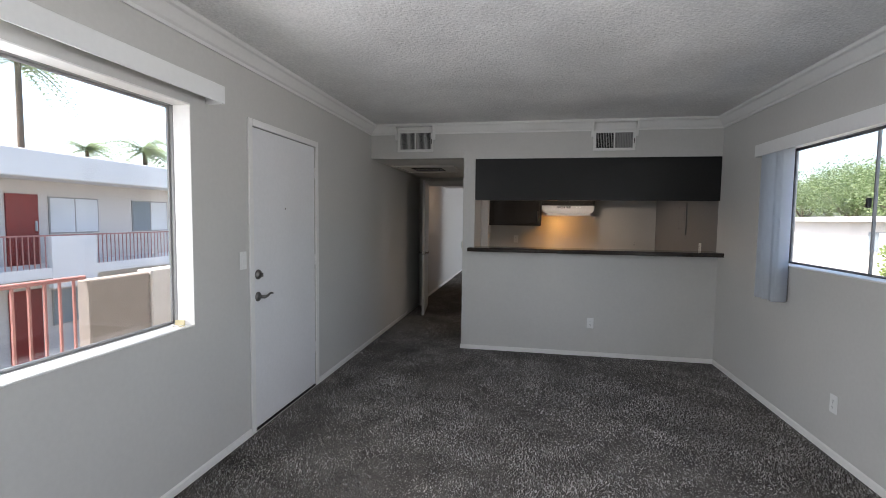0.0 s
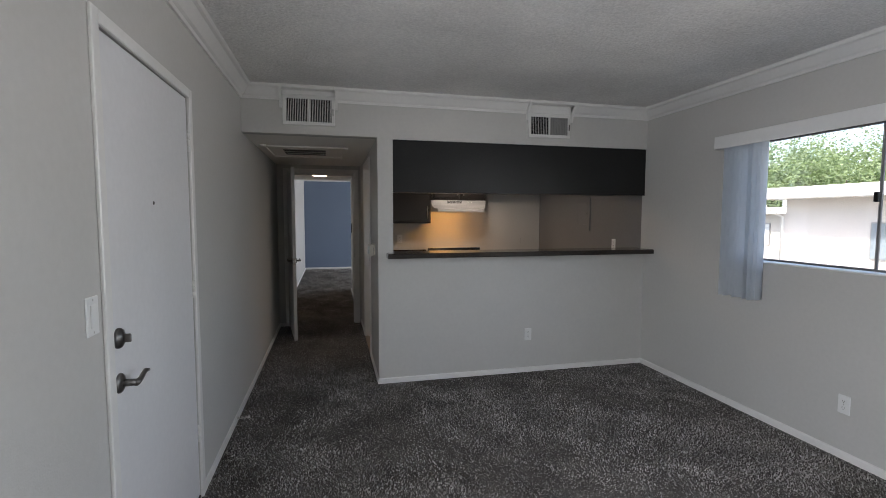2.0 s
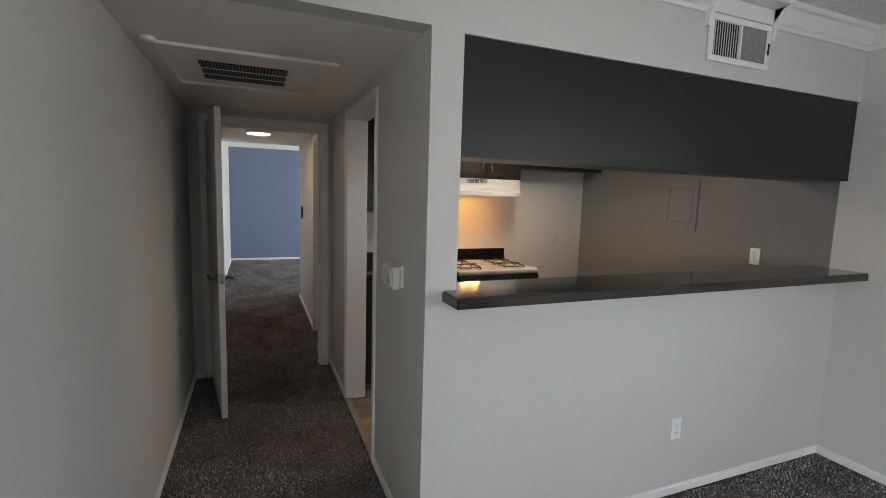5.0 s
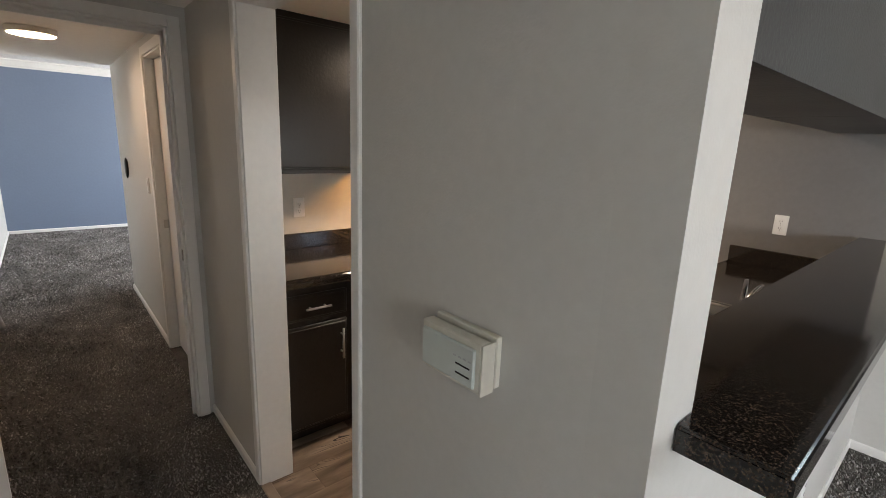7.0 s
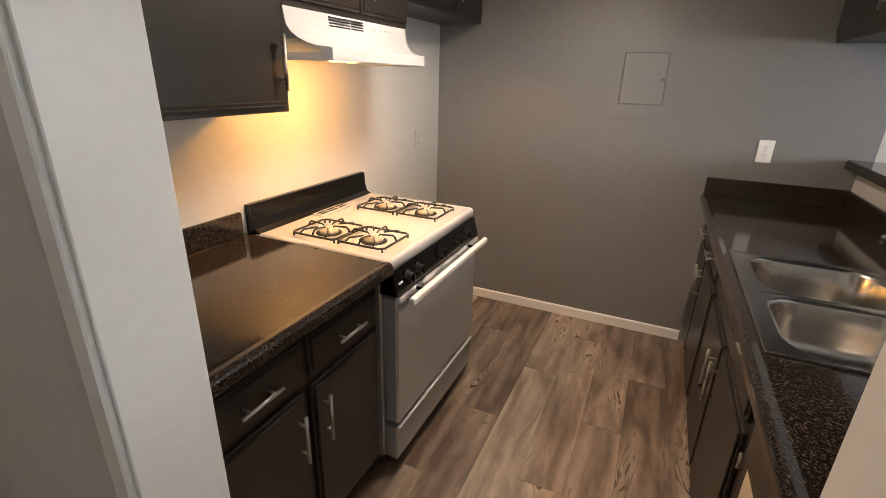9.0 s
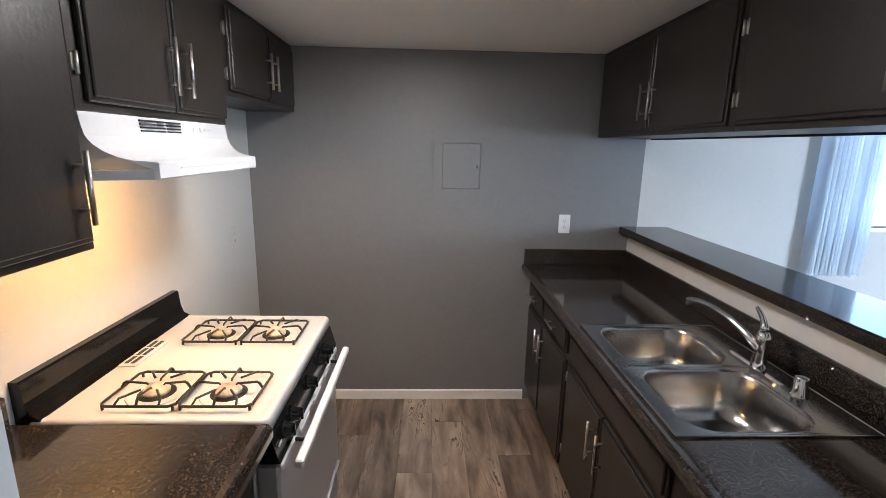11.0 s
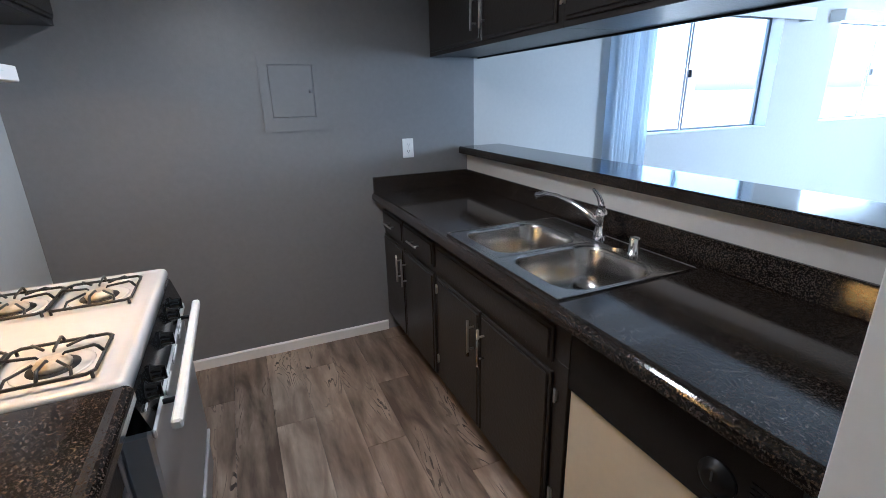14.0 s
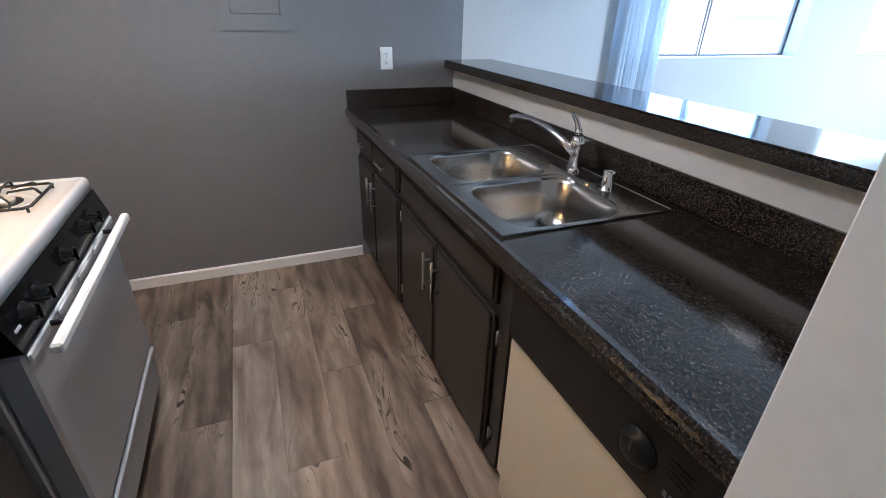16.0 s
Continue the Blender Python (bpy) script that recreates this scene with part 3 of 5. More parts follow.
baseboard("x", XR, -1, 6.0, KY1, 0.045, z=-0.02)
baseboard("y", KY1, -1, 1.08, XR - 0.012, 0.045, z=-0.02)


# ---- casings ----
def casing(name, axis, face, side, a, b, top, w=0.045, t=0.013, legs=True):
    """Door casing on a wall's face: two legs and a head round the opening a to b."""
    bm = bmesh.new()
    lo, hi = sorted((face, face + side * t))
    for u0, u1, z0, z1 in ((a - w, a, 0, top + w), (b, b + w, 0, top + w), (a, b, top, top + w)):
        if axis == "x":
            box(bm, lo, hi, u0, u1, z0, z1, 0.003)
        else:
            box(bm, u0, u1, lo, hi, z0, z1, 0.003)
    return structure(name, bm, TRIM, "white painted door casing")


def lining(name, axis, w0, w1, a, b, top, t=0.012):
    """Jamb lining inside an opening through a wall from w0 to w1."""
    bm = bmesh.new()
    for u0, u1, z0, z1 in ((a, a + t, 0, top), (b - t, b, 0, top), (a + t, b - t, top - t, top)):
        if axis == "x":
            box(bm, w0, w1, u0, u1, z0, z1, 0.002)
        else:
            box(bm, u0, u1, w0, w1, z0, z1, 0.002)
    return structure(name, bm, TRIM, "white painted door jamb lining")


casing("trim_entrance", "x", XL, 1, FD[0], FD[1], FD[3])
casing("trim_kitchen", "x", HX0, -1, KD[0], KD[1], KD[3], w=0.04)
lining("trim_kitchen_jamb", "x", HX0 - 0.004, HX1 + 0.022, KD[0], KD[1], KD[3])
casing("trim_hall", "y", HY, -1, HD[0], HD[1], HD[3], w=0.052)
lining("trim_hall_jamb", "y", HY - 0.004, HY + 0.104, HD[0], HD[1], HD[3])
casing("trim_bathroom", "x", -0.64, -1, BD[0], BD[1], BD[3], w=0.055)
lining("trim_bathroom_jamb", "x", -0.644, -0.536, BD[0], BD[1], BD[3])
bm = bmesh.new()
box(bm, HD[0] + 0.012, HD[1] - 0.012, HY + 0.045, HY + 0.057, HD[3] - 0.03, HD[3] - 0.012)
box(bm, HD[1] - 0.026, HD[1] - 0.012, HY + 0.045, HY + 0.057, 0, HD[3] - 0.012)
structure("trim_door_stop", bm, TRIM, "white painted door stop strip")
structure("trim_threshold", one(HX0 - 0.01, HX0 + 0.035, KD[0] + 0.012, KD[1] - 0.012, 0.0, 0.009, b=0.004), mat("tan_threshold_strip", (0.28, 0.22, 0.17), 0.5), "tan strip between carpet and plank floor")


# ---- windows ----
def window(name, x_in, side, rect, mull, label, metal=ALU):
    """An aluminium slider in a wall across x: x_in is the room's face, side the way out of the room."""
    y0, y1, z0, z1 = rect
    g = x_in + side * 0.115
    w = thing(name, label, "window", (g, (y0 + y1) / 2, z0), kind="structure")
    t = 0.011
    bm = bmesh.new()
    lo, hi = sorted((g - side * 0.014, g + side * 0.022))
    for a in ((y0, y1, z0, z0 + t), (y0, y1, z1 - t, z1), (y0, y0 + t, z0 + t, z1 - t), (y1 - t, y1, z0 + t, z1 - t)):
        box(bm, lo, hi, *a, b=0.003)
    part("window_frame", bm, metal, w)
    for i, (a, b) in enumerate(((y0 + t, mull), (mull, y1 - t))):
        s = g + side * (0.010 if i else -0.003)
        sash = bmesh.new()
        slo, shi = sorted((s - side * 0.006, s + side * 0.006))
        r = 0.013
        for c in ((a, b, z0 + t, z0 + t + r), (a, b, z1 - t - r, z1 - t), (a, a + r, z0 + t + r, z1 - t - r), (b - r, b, z0 + t + r, z1 - t - r)):
            box(sash, slo, shi, *c, b=0.002)
        sash = part("sash", sash, metal, w)
        pane = part("pane", one(s - 0.002, s + 0.002, a + r, b - r, z0 + t + r, z1 - t - r), GLASS, sash, "clear window glass")
        pane.visible_shadow = False
    latch = bmesh.new()
    box(latch, *sorted((g - side * 0.042, g - side * 0.02)), mull - 0.012, mull + 0.012, (z0 + z1) / 2 - 0.03, (z0 + z1) / 2 + 0.03, b=0.004)
    part("latch", latch, BLACK, w, "black sash latch")
    liner = bmesh.new()
    k = 0.008
    lo, hi = sorted((x_in - side * 0.002, g - side * 0.015))
    for a in ((y0, y1, z1 - k, z1), (y0, y0 + k, z0, z1 - k), (y1 - k, y1, z0, z1 - k)):
        box(liner, lo, hi, *a, b=0.002)
    part("reveal", liner, TRIM, w)
    lo, hi = sorted((x_in - side * 0.008, g - side * 0.015))
    part("window_sill", one(lo, hi, y0 + k, y1 - k, z0, z0 + 0.012, b=0.004), TRIM, w, "white painted window sill")
    return w


ALUDARK = mat("weathered_dark_aluminium", (0.22, 0.22, 0.225), 0.45, 0.3, var=0.1, bump=0.03)
window("window_1", XL, -1, LW, 0.75, "wide bronze aluminium slider with white reveal")
window("window_2", XR, 1, RW1, 3.36, "grey aluminium sliding window with white reveal", ALUDARK)
window("window_3", XR, 1, RW2, 0.80, "grey aluminium sliding window with white reveal", ALUDARK)
# Unseen window, assumed so that daylight reaches the blue wall.
bm = bmesh.new()
w4 = thing("window_4", "unseen bedroom window, assumed as the source of daylight", "window", (2.95, 12.5, 0.85), kind="structure")
for a in ((11.3, 13.7, 0.85, 0.89), (11.3, 13.7, 2.06, 2.1), (11.3, 11.34, 0.89, 2.06), (13.66, 13.7, 0.89, 2.06), (12.48, 12.52, 0.89, 2.06)):
    box(bm, 2.93, 2.97, *a)
part("window_frame", bm, ALU, w4)


# ---- vertical blinds ----
def vertical_blind(face, side, valance, stack, z_top, z_bot, label, seed, count=13, vanes=True):
    """A valance along y off a wall's face, with its vanes drawn together at stack (y, y)."""
    rnd = random.Random(seed)
    t = thing("vertical_blind", label, "blind", (face + side * 0.06, (valance[0] + valance[1]) / 2, z_top), group="window blinds")
    lo, hi = sorted((face + side * 0.112, face + side * 0.120))
    bm = bmesh.new()
    box(bm, lo, hi, valance[0], valance[1], z_top - 0.095, z_top, b=0.002)
    for y in valance:
        q = 0.007 if y == valance[0] else -0.007
        box(bm, *sorted((face, face + side * 0.111)), *sorted((y, y + q)), z_top - 0.095, z_top, b=0.002)
    part("valance", bm, PLASTIC, t, "white vinyl valance")
    part("head_rail", one(*sorted((face + side * 0.03, face + side * 0.075)), valance[0] + 0.02, valance[1] - 0.02, z_top - 0.055, z_top - 0.02, b=0.003), ALU, t, "grey metal head rail")
    if vanes:
        for i in range(count):
            y = stack[0] + (stack[1] - stack[0]) * (i + 0.5) / count
            bm = bmesh.new()
            n = 6
            a = radians(-4 + rnd.uniform(-20, 20)) * (1 if stack[0] > 2 else -1)
            rows = []
            for z in (z_top - 0.07, z_bot + rnd.uniform(0, 0.02)):
                for off in (0, 0.0022):
                    rows.append([bm.verts.new((face + side * (0.058 + (u - 0.5) * 0.088 * math.cos(a) + (0.006 * (1 - (2 * u - 1) ** 2) + off) * math.sin(a)),
                                               y + (u - 0.5) * 0.088 * math.sin(a) - (0.006 * (1 - (2 * u - 1) ** 2) + off) * math.cos(a), z)) for u in [k / n for k in range(n + 1)]])
            for k in range(n):
                for r0, r1 in ((0, 2), (1, 3), (0, 1), (2, 3)):
                    bm.faces.new([rows[r0][k], rows[r0][k + 1], rows[r1][k + 1], rows[r1][k]])
            for k in (0, n):
                bm.faces.new([rows[0][k], rows[1][k], rows[3][k], rows[2][k]])
            bmesh.ops.recalc_face_normals(bm, faces=bm.faces)
            vane = part("vane", bm, VINYL, t)
            hook = bmesh.new()
            tube(hook, [(face + side * 0.058, y, z_top - 0.072), (face + side * 0.058, y, z_top - 0.05)], 0.003, 6)
            part("hook", hook, PLASTIC, vane)
    return t


vertical_blind(XR, -1, (2.24, 4.352), (3.955, 4.295), 2.078, 0.865, "white vertical blind drawn open beside the window", 3)
vertical_blind(XR, -1, (-0.28, 1.83), (-0.12, 0.22), 2.09, 0.90, "white vertical blind drawn open at far window", 4)
vertical_blind(XL, 1, (0.20, 2.53), (0.30, 0.48), 2.172, 0.70, "white valance and vertical blind at entrance window", 5)


# ---- doors ----
def hinge(bm, x, y, z, h=0.09):
    for k in range(3):
        tube(bm, [(x, y, z - h / 2 + h * k / 3 + 0.001), (x, y, z - h / 2 + h * (k + 1) / 3 - 0.001)], 0.006, 8)


def lever(parent, at, axis, along, material, length=0.11):
    """A rose, neck and curved lever off a door's face; along is the way the lever points."""
    n = {"x": Vector((1, 0, 0)), "-x": Vector((-1, 0, 0)), "y": Vector((0, 1, 0)), "-y": Vector((0, -1, 0))}[axis]
    bm = bmesh.new()
    lathe(bm, [(0.033, 0), (0.033, 0.004), (0.030, 0.008), (0.022, 0.011), (0.016, 0.014)], at, axis)
    rose = part("rose", bm, material, parent)
    bm = bmesh.new()
    at, along, up = Vector(at), Vector(along), Vector((0, 0, 1))
    tube(bm, [at + n * 0.010, at + n * 0.050], [0.0125, 0.0115], 12)
    e = at + n * 0.052
    tube(bm, [e - along * 0.008, e + along * 0.012, e + along * 0.035 + up * 0.003, e + along * 0.055 + up * 0.012, e + along * 0.075 + up * 0.016, e + along * length * 0.9 + up * 0.010],
         [0.011, 0.010, 0.0085, 0.0075, 0.0075, 0.006], 10)
    part("lever", bm, material, rose)
    return rose


d1 = thing("door_1", "flat white painted entrance door, closed", "door", (XL - 0.03, 3.395, 0), kind="structure")
slab_1 = part("door_leaf", one(XL - 0.048, XL - 0.004, FD[0] + 0.004, FD[1] - 0.004, 0.018, FD[3] - 0.004, b=0.002), DOORPAINT, d1)
# Black strip paints in the dark of the gap below the leaf.
part("threshold", one(XL - 0.15, XL - 0.001, FD[0] + 0.001, FD[1] - 0.001, -0.02, 0.012), BLACK, d1, "black strip standing for the dark gap under the door")
lever(d1, (XL - 0.004, 3.015, 0.918), "x", (0, 1, 0), PEWTER)
bm = bmesh.new()
lathe(bm, [(0.034, 0), (0.034, 0.006), (0.030, 0.012), (0.020, 0.015), (0.018, 0.018)], (XL - 0.004, 3.018, 1.068), "x")
bolt = part("deadbolt", bm, PEWTER, d1)
part("thumb_turn", one(XL + 0.012, XL + 0.036, 3.014, 3.022, 1.054, 1.082, b=0.003), PEWTER, bolt)
for z in (1.83, 1.10, 0.345):
    bm = bmesh.new()
    hinge(bm, XL + 0.002, FD[1] - 0.003, z)
    part("hinge", bm, TRIM, d1)
bm = bmesh.new()
lathe(bm, [(0.007, 0), (0.007, 0.002), (0.004, 0.004)], (XL - 0.004, 3.385, 1.52), "x", 12)
part("peephole", bm, PEWTER, d1)

HINGE, FREE = Vector((-1.552, HY + 0.02, 0)), Vector((-1.428, 6.882, 0))
turn = math.degrees(math.atan2(FREE.y - HINGE.y, FREE.x - HINGE.x))
leaf_w = (FREE - HINGE).length
d2 = thing("door_2", "white painted interior door standing open against the hall", "door", HINGE, kind="structure")
D2 = Matrix.Translation(HINGE) @ pose(0, 0, 0, 0, 0, turn)


def on_door(bm):
    bmesh.ops.transform(bm, matrix=D2, verts=bm.verts)
    return bm


part("door_leaf", on_door(one(0.0, leaf_w, -0.018, 0.018, 0.012, 2.02, b=0.002)), DOORPAINT, d2)
for s, ax in ((0.018, "y"), (-0.018, "-y")):
    n = 1 if s > 0 else -1
    bm = bmesh.new()
    lathe(bm, [(0.033, 0), (0.033, 0.004), (0.028, 0.008), (0.014, 0.012)], (leaf_w - 0.06, s, 0.945), ax)
    tube(bm, [(leaf_w - 0.06, s, 0.945), (leaf_w - 0.06, s + n * 0.045, 0.945)], 0.011, 10)
    tube(bm, [(leaf_w - 0.052, s + n * 0.048, 0.945), (leaf_w - 0.09, s + n * 0.05, 0.948), (leaf_w - 0.13, s + n * 0.05, 0.956), (leaf_w - 0.16, s + n * 0.048, 0.95)], [0.010, 0.009, 0.008, 0.006], 10)
    part("door_handle", on_door(bm), PEWTER, d2, "dark pewter lever handle")
part("latch_plate", on_door(one(leaf_w, leaf_w + 0.0015, -0.012, 0.012, 0.915, 0.975)), NICKEL, d2, "satin metal latch plate")
for z in (1.80, 0.28):
    bm = bmesh.new()
    hinge(bm, 0.0, 0.021, z, 0.09)
    part("hinge", on_door(bm), BRASS, d2)
bm = bmesh.new()
box(bm, HD[1] - 0.0145, HD[1] - 0.012, HY + 0.01, HY + 0.04, 0.90, 0.96, b=0.001)
solo("strike_plate", bm, NICKEL, "satin metal strike plate in the door jamb", "strike plate")
bm = bmesh.new()
box(bm, -0.615, -0.585, BD[1] - 0.0145, BD[1] - 0.012, 0.90, 0.96, b=0.001)
solo("strike_plate", bm, NICKEL, "satin metal strike plate in the bathroom jamb", "strike plate")

# Closed leaf, added so that the doorway doesn't read as black.
d3 = thing("added_door", "white door leaf added to keep the bathroom doorway from going dark", "door", (-0.56, 8.38, 0), kind="structure")
part("door_leaf", one(-0.585, -0.55, BD[0] + 0.014, BD[1] - 0.014, 0.012, BD[3] - 0.014, b=0.002), DOORPAINT, d3)

# spring door stop on the baseboard
ds = thing("door_stop", "spring door stop with white rubber tip on baseboard", "door stop", (XL, 4.75, 0.04))
bm = bmesh.new()
pts = [(XL + 0.012 + 0.075 * k / 60, 4.75 + 0.008 * math.cos(k * 0.9), 0.04 + 0.008 * math.sin(k * 0.9)) for k in range(61)]
tube(bm, pts, 0.0018, 5)
part("spring", bm, NICKEL, ds)
bm = bmesh.new()
lathe(bm, [(0.009, 0), (0.010, 0.006), (0.008, 0.014)], (XL + 0.086, 4.75, 0.04), "x", 12)
part("rubber_tip", bm, RUBBER, ds, "white rubber tip")


# ---- switches and outlets ----
def plate(name, axis, face, side, u, z, label, category, rocker=False, w=0.070, h=0.115, group="", paint=PLASTIC):
    """A wall plate with two sockets or a rocker; u is its place along the wall."""
    def b3(bm, u0, u1, z0, z1, d0, d1, b):
        lo, hi = sorted((face + side * d0, face + side * d1))
        if axis == "x":
            box(bm, lo, hi, u0, u1, z0, z1, b)
        else:
            box(bm, u0, u1, lo, hi, z0, z1, b)
    at = (face, u, z) if axis == "x" else (u, face, z)
    t = thing(name, label, category, at, group=group)
    bm = bmesh.new()
    b3(bm, u - w / 2, u + w / 2, z - h / 2, z + h / 2, 0, 0.006, 0.003)
    part("cover_plate", bm, paint, t)
    if rocker:
        bm = bmesh.new()
        b3(bm, u - 0.017, u + 0.017, z - 0.034, z + 0.034, 0.0062, 0.010, 0.002)
        part("rocker", bm, PLASTIC, t)
    else:
        for dz in (-0.02, 0.02):
            bm = bmesh.new()
            b3(bm, u - 0.016, u + 0.016, z + dz - 0.014, z + dz + 0.014, 0.0062, 0.0085, 0.004)
            s = part("socket", bm, paint, t)
            bm = bmesh.new()
            for du in (-0.006, 0.006):
                b3(bm, u + du - 0.001, u + du + 0.001, z + dz - 0.002, z + dz + 0.007, 0.0086, 0.0092, 0)
            b3(bm, u - 0.002, u + 0.002, z + dz - 0.010, z + dz - 0.006, 0.0086, 0.0092, 0)
            part("slots", bm, DARKSLOT, s)
    for dz in ((-0.048, 0.048) if rocker else (0,)):
        bm = bmesh.new()
        b3(bm, u - 0.003, u + 0.003, z + dz - 0.003, z + dz + 0.003, 0.0062, 0.0075, 0.001)
        part("screw", bm, NICKEL, t)
    return t


plate("light_switch", "x", XL, 1, 2.845, 1.178, "white rocker light switch beside the entrance door", "switch", True)
plate("wall_outlet", "y", YP, -1, 0.775, 0.36, "white double outlet low on the half wall", "outlet", group="wall outlets")
plate("wall_outlet", "x", XR, -1, 3.40, 0.334, "white double outlet low on the window wall", "outlet", group="wall outlets")
plate("wall_outlet", "x", XR, -1, 5.804, 1.163, "white double outlet on the grey kitchen wall", "outlet", group="wall outlets")
plate("wall_outlet", "y", KY1, -1, 1.70, 1.115, "double outlet painted over in wall colour beside the range", "outlet", group="wall outlets", paint=WALL)
plate("wall_outlet", "y", KY1, -1, -0.09, 1.15, "white double outlet above the short counter", "outlet", group="wall outlets")
plate("light_switch", "x", -0.64, -1, 9.05, 1.17, "white light switch in the back hall", "switch", True)
bm = bmesh.new()
lathe(bm, [(0.03, 0), (0.045, 0.008), (0.045, 0.016), (0.03, 0.022)], (-0.64, 10.04, 1.24), "-x", 20)
bmesh.ops.scale(bm, vec=(1, 1, 2.0), space=Matrix.Translation((0, 0, -1.24)), verts=bm.verts)
solo("wall_sensor", bm, BLACK, "black oval wall device on the hall wall", "sensor")

# thermostat on the hall wall
th = thing("thermostat", "ivory box thermostat with pale mint face on hall wall", "thermostat", (HX0, 5.668, 1.154))
part("back_plate", one(HX0 - 0.014, HX0, 5.583, 5.753, 1.108, 1.209, b=0.002), THERMOBODY, th)
# Black block puts the shade of the open gap into colour.
part("contact_block", one(HX0 - 0.022, HX0 - 0.014, 5.603, 5.733, 1.114, 1.184), DARKSLOT, th, "black block standing for the shade behind the cover")
bm = bmesh.new()
slab(bm, "y", 5.583, 5.587, HX0 - 0.050, HX0 - 0.018, 1.104, 1.202)
part("cover_side", bm, THERMOBODY, th)
part("body", one(HX0 - 0.050, HX0 - 0.022, 5.587, 5.753, 1.104, 1.202, b=0.003), THERMOBODY, th)
part("face", one(HX0 - 0.058, HX0 - 0.0502, 5.596, 5.744, 1.114, 1.191, b=0.003), THERMOFACE, th, "pale mint front cover")
for z in (1.132, 1.150):
    part("slot", one(HX0 - 0.059, HX0 - 0.0575, 5.606, 5.643, z, z + 0.003), DARKSLOT, th)
for k in range(4):
    part("print", one(HX0 - 0.0588, HX0 - 0.0578, 5.603 + 0.013 * k, 5.611 + 0.013 * k, 1.164, 1.167), PALEGREY, th)


# ---- wall vents in the crown ----
VENTGREY = mat("grey_vent_blade", (0.24, 0.235, 0.225), 0.5, var=0.1, bump=0.05)


def vent(xs, z0, z1, closed_half, label):
    x0, x1 = xs
    t = thing("wall_vent", label, "vent", ((x0 + x1) / 2, YP, z0), group="supply vents")
    f = 0.028
    y = YP - 0.016
    bm = bmesh.new()
    for a in ((x0, x1, z0, z0 + f), (x0, x1, z1 - f, z1), (x0, x0 + f, z0 + f, z1 - f), (x1 - f, x1, z0 + f, z1 - f)):
        box(bm, a[0], a[1], y, YP, a[2], a[3], b=0.003)
    mid = (x0 + x1) / 2
    box(bm, mid - 0.006, mid + 0.006, y + 0.001, YP, z0 + f, z1 - f)
    part("frame", bm, TRIM, t)
    # No duct is built; a black sheet on the wall paints its shade.
    part("backing", one(x0 + f, x1 - f, YP - 0.003, YP - 0.001, z0 + f, z1 - f), DARKSLOT, t, "black sheet standing for the unlit duct")
    for h, (a, b) in enumerate(((x0 + f, mid - 0.006), (mid + 0.006, x1 - f))):
        n = 11 if closed_half else 13
        for k in range(n):
            x = a + (b - a) * (k + 0.5) / n
            bm = bmesh.new()
            wd = 0.0125 if (h and closed_half) else (0.0022 if closed_half else 0.0034)
            box(bm, x - wd / 2 * 1.1, x + wd / 2 * 1.1, YP - 0.013, YP - 0.0105, z0 + f, z1 - f)
            part("slat", bm, VENTGREY if (h and closed_half) else TRIM, t)
    part("damper_lever", one(x1 - 0.019, x1 - 0.013, y - 0.006, y, (z0 + z1) / 2 - 0.035, (z0 + z1) / 2 + 0.02), DARKSLOT, t)
    # crown returned round the vent: two stepped cheeks and a head
    for q, s in ((x0, -1), (x1, 1)):
        bm = bmesh.new()
        extrude(bm, [(YP, ZC - 0.165), (YP - 0.018, ZC - 0.165), (YP - 0.03, ZC - 0.11), (YP - 0.055, ZC - 0.07), (YP - 0.09, ZC - 0.03), (YP - 0.10, ZC - 0.02), (YP - 0.10, ZC), (YP, ZC)], "x", *sorted((q, q + s * 0.022)))
        part("crown_return", bm, TRIM, t)
    part("crown_head", one(x0, x1, YP - 0.10, YP - 0.02, ZC - 0.028, ZC, b=0.004), TRIM, t)
    part("crown_cove", one(x0, x1, YP - 0.022, YP, z1 + 0.001, ZC - 0.028), TRIM, t)
    return t


vent(V1, 2.203, 2.44, False, "white louvred supply vent set into crown moulding")
vent(V2, 2.187, 2.40, True, "white louvred supply vent half closed in crown moulding")

# hall return grille, hatch and chime
gr = thing("return_grille", "dark slotted ceiling grille in the hall", "vent", (-1.25, 6.42, ZS))
# Black sheet under the ceiling paints the darkness of the grille's opening.
part("backing", one(-1.465, -1.055, 6.24, 6.62, ZS - 0.004, ZS), DARKSLOT, gr)
for y in (6.36, 6.49):
    part("slat", one(-1.465, -1.055, y, y + 0.012, ZS - 0.006, ZS - 0.004), CEIL_FLAT, gr)
for k in range(26):
    part("blade", one(-1.458 + 0.0157 * k, -1.455 + 0.0157 * k, 6.24, 6.62, ZS - 0.0052, ZS - 0.0042), VENTGREY, gr)
hatch = thing("ceiling_hatch", "flat painted access panel in the hall ceiling", "hatch", (-1.2, 6.5, ZS))
bm = bmesh.new()
slab(bm, "z", ZS - 0.014, ZS, -1.64, -0.84, 5.98, 6.80, [(-1.60, -0.88, 6.02, 6.76)])
part("frame", bm, CEIL_FLAT, hatch)
bm = bmesh.new()
lathe(bm, [(0.03, 0), (0.03, 0.012), (0.022, 0.02)], (-1.62, 5.95, ZS), "-z", 16)
solo("smoke_sensor", bm, CEIL_FLAT, "small round painted sensor on the hall ceiling", "sensor")


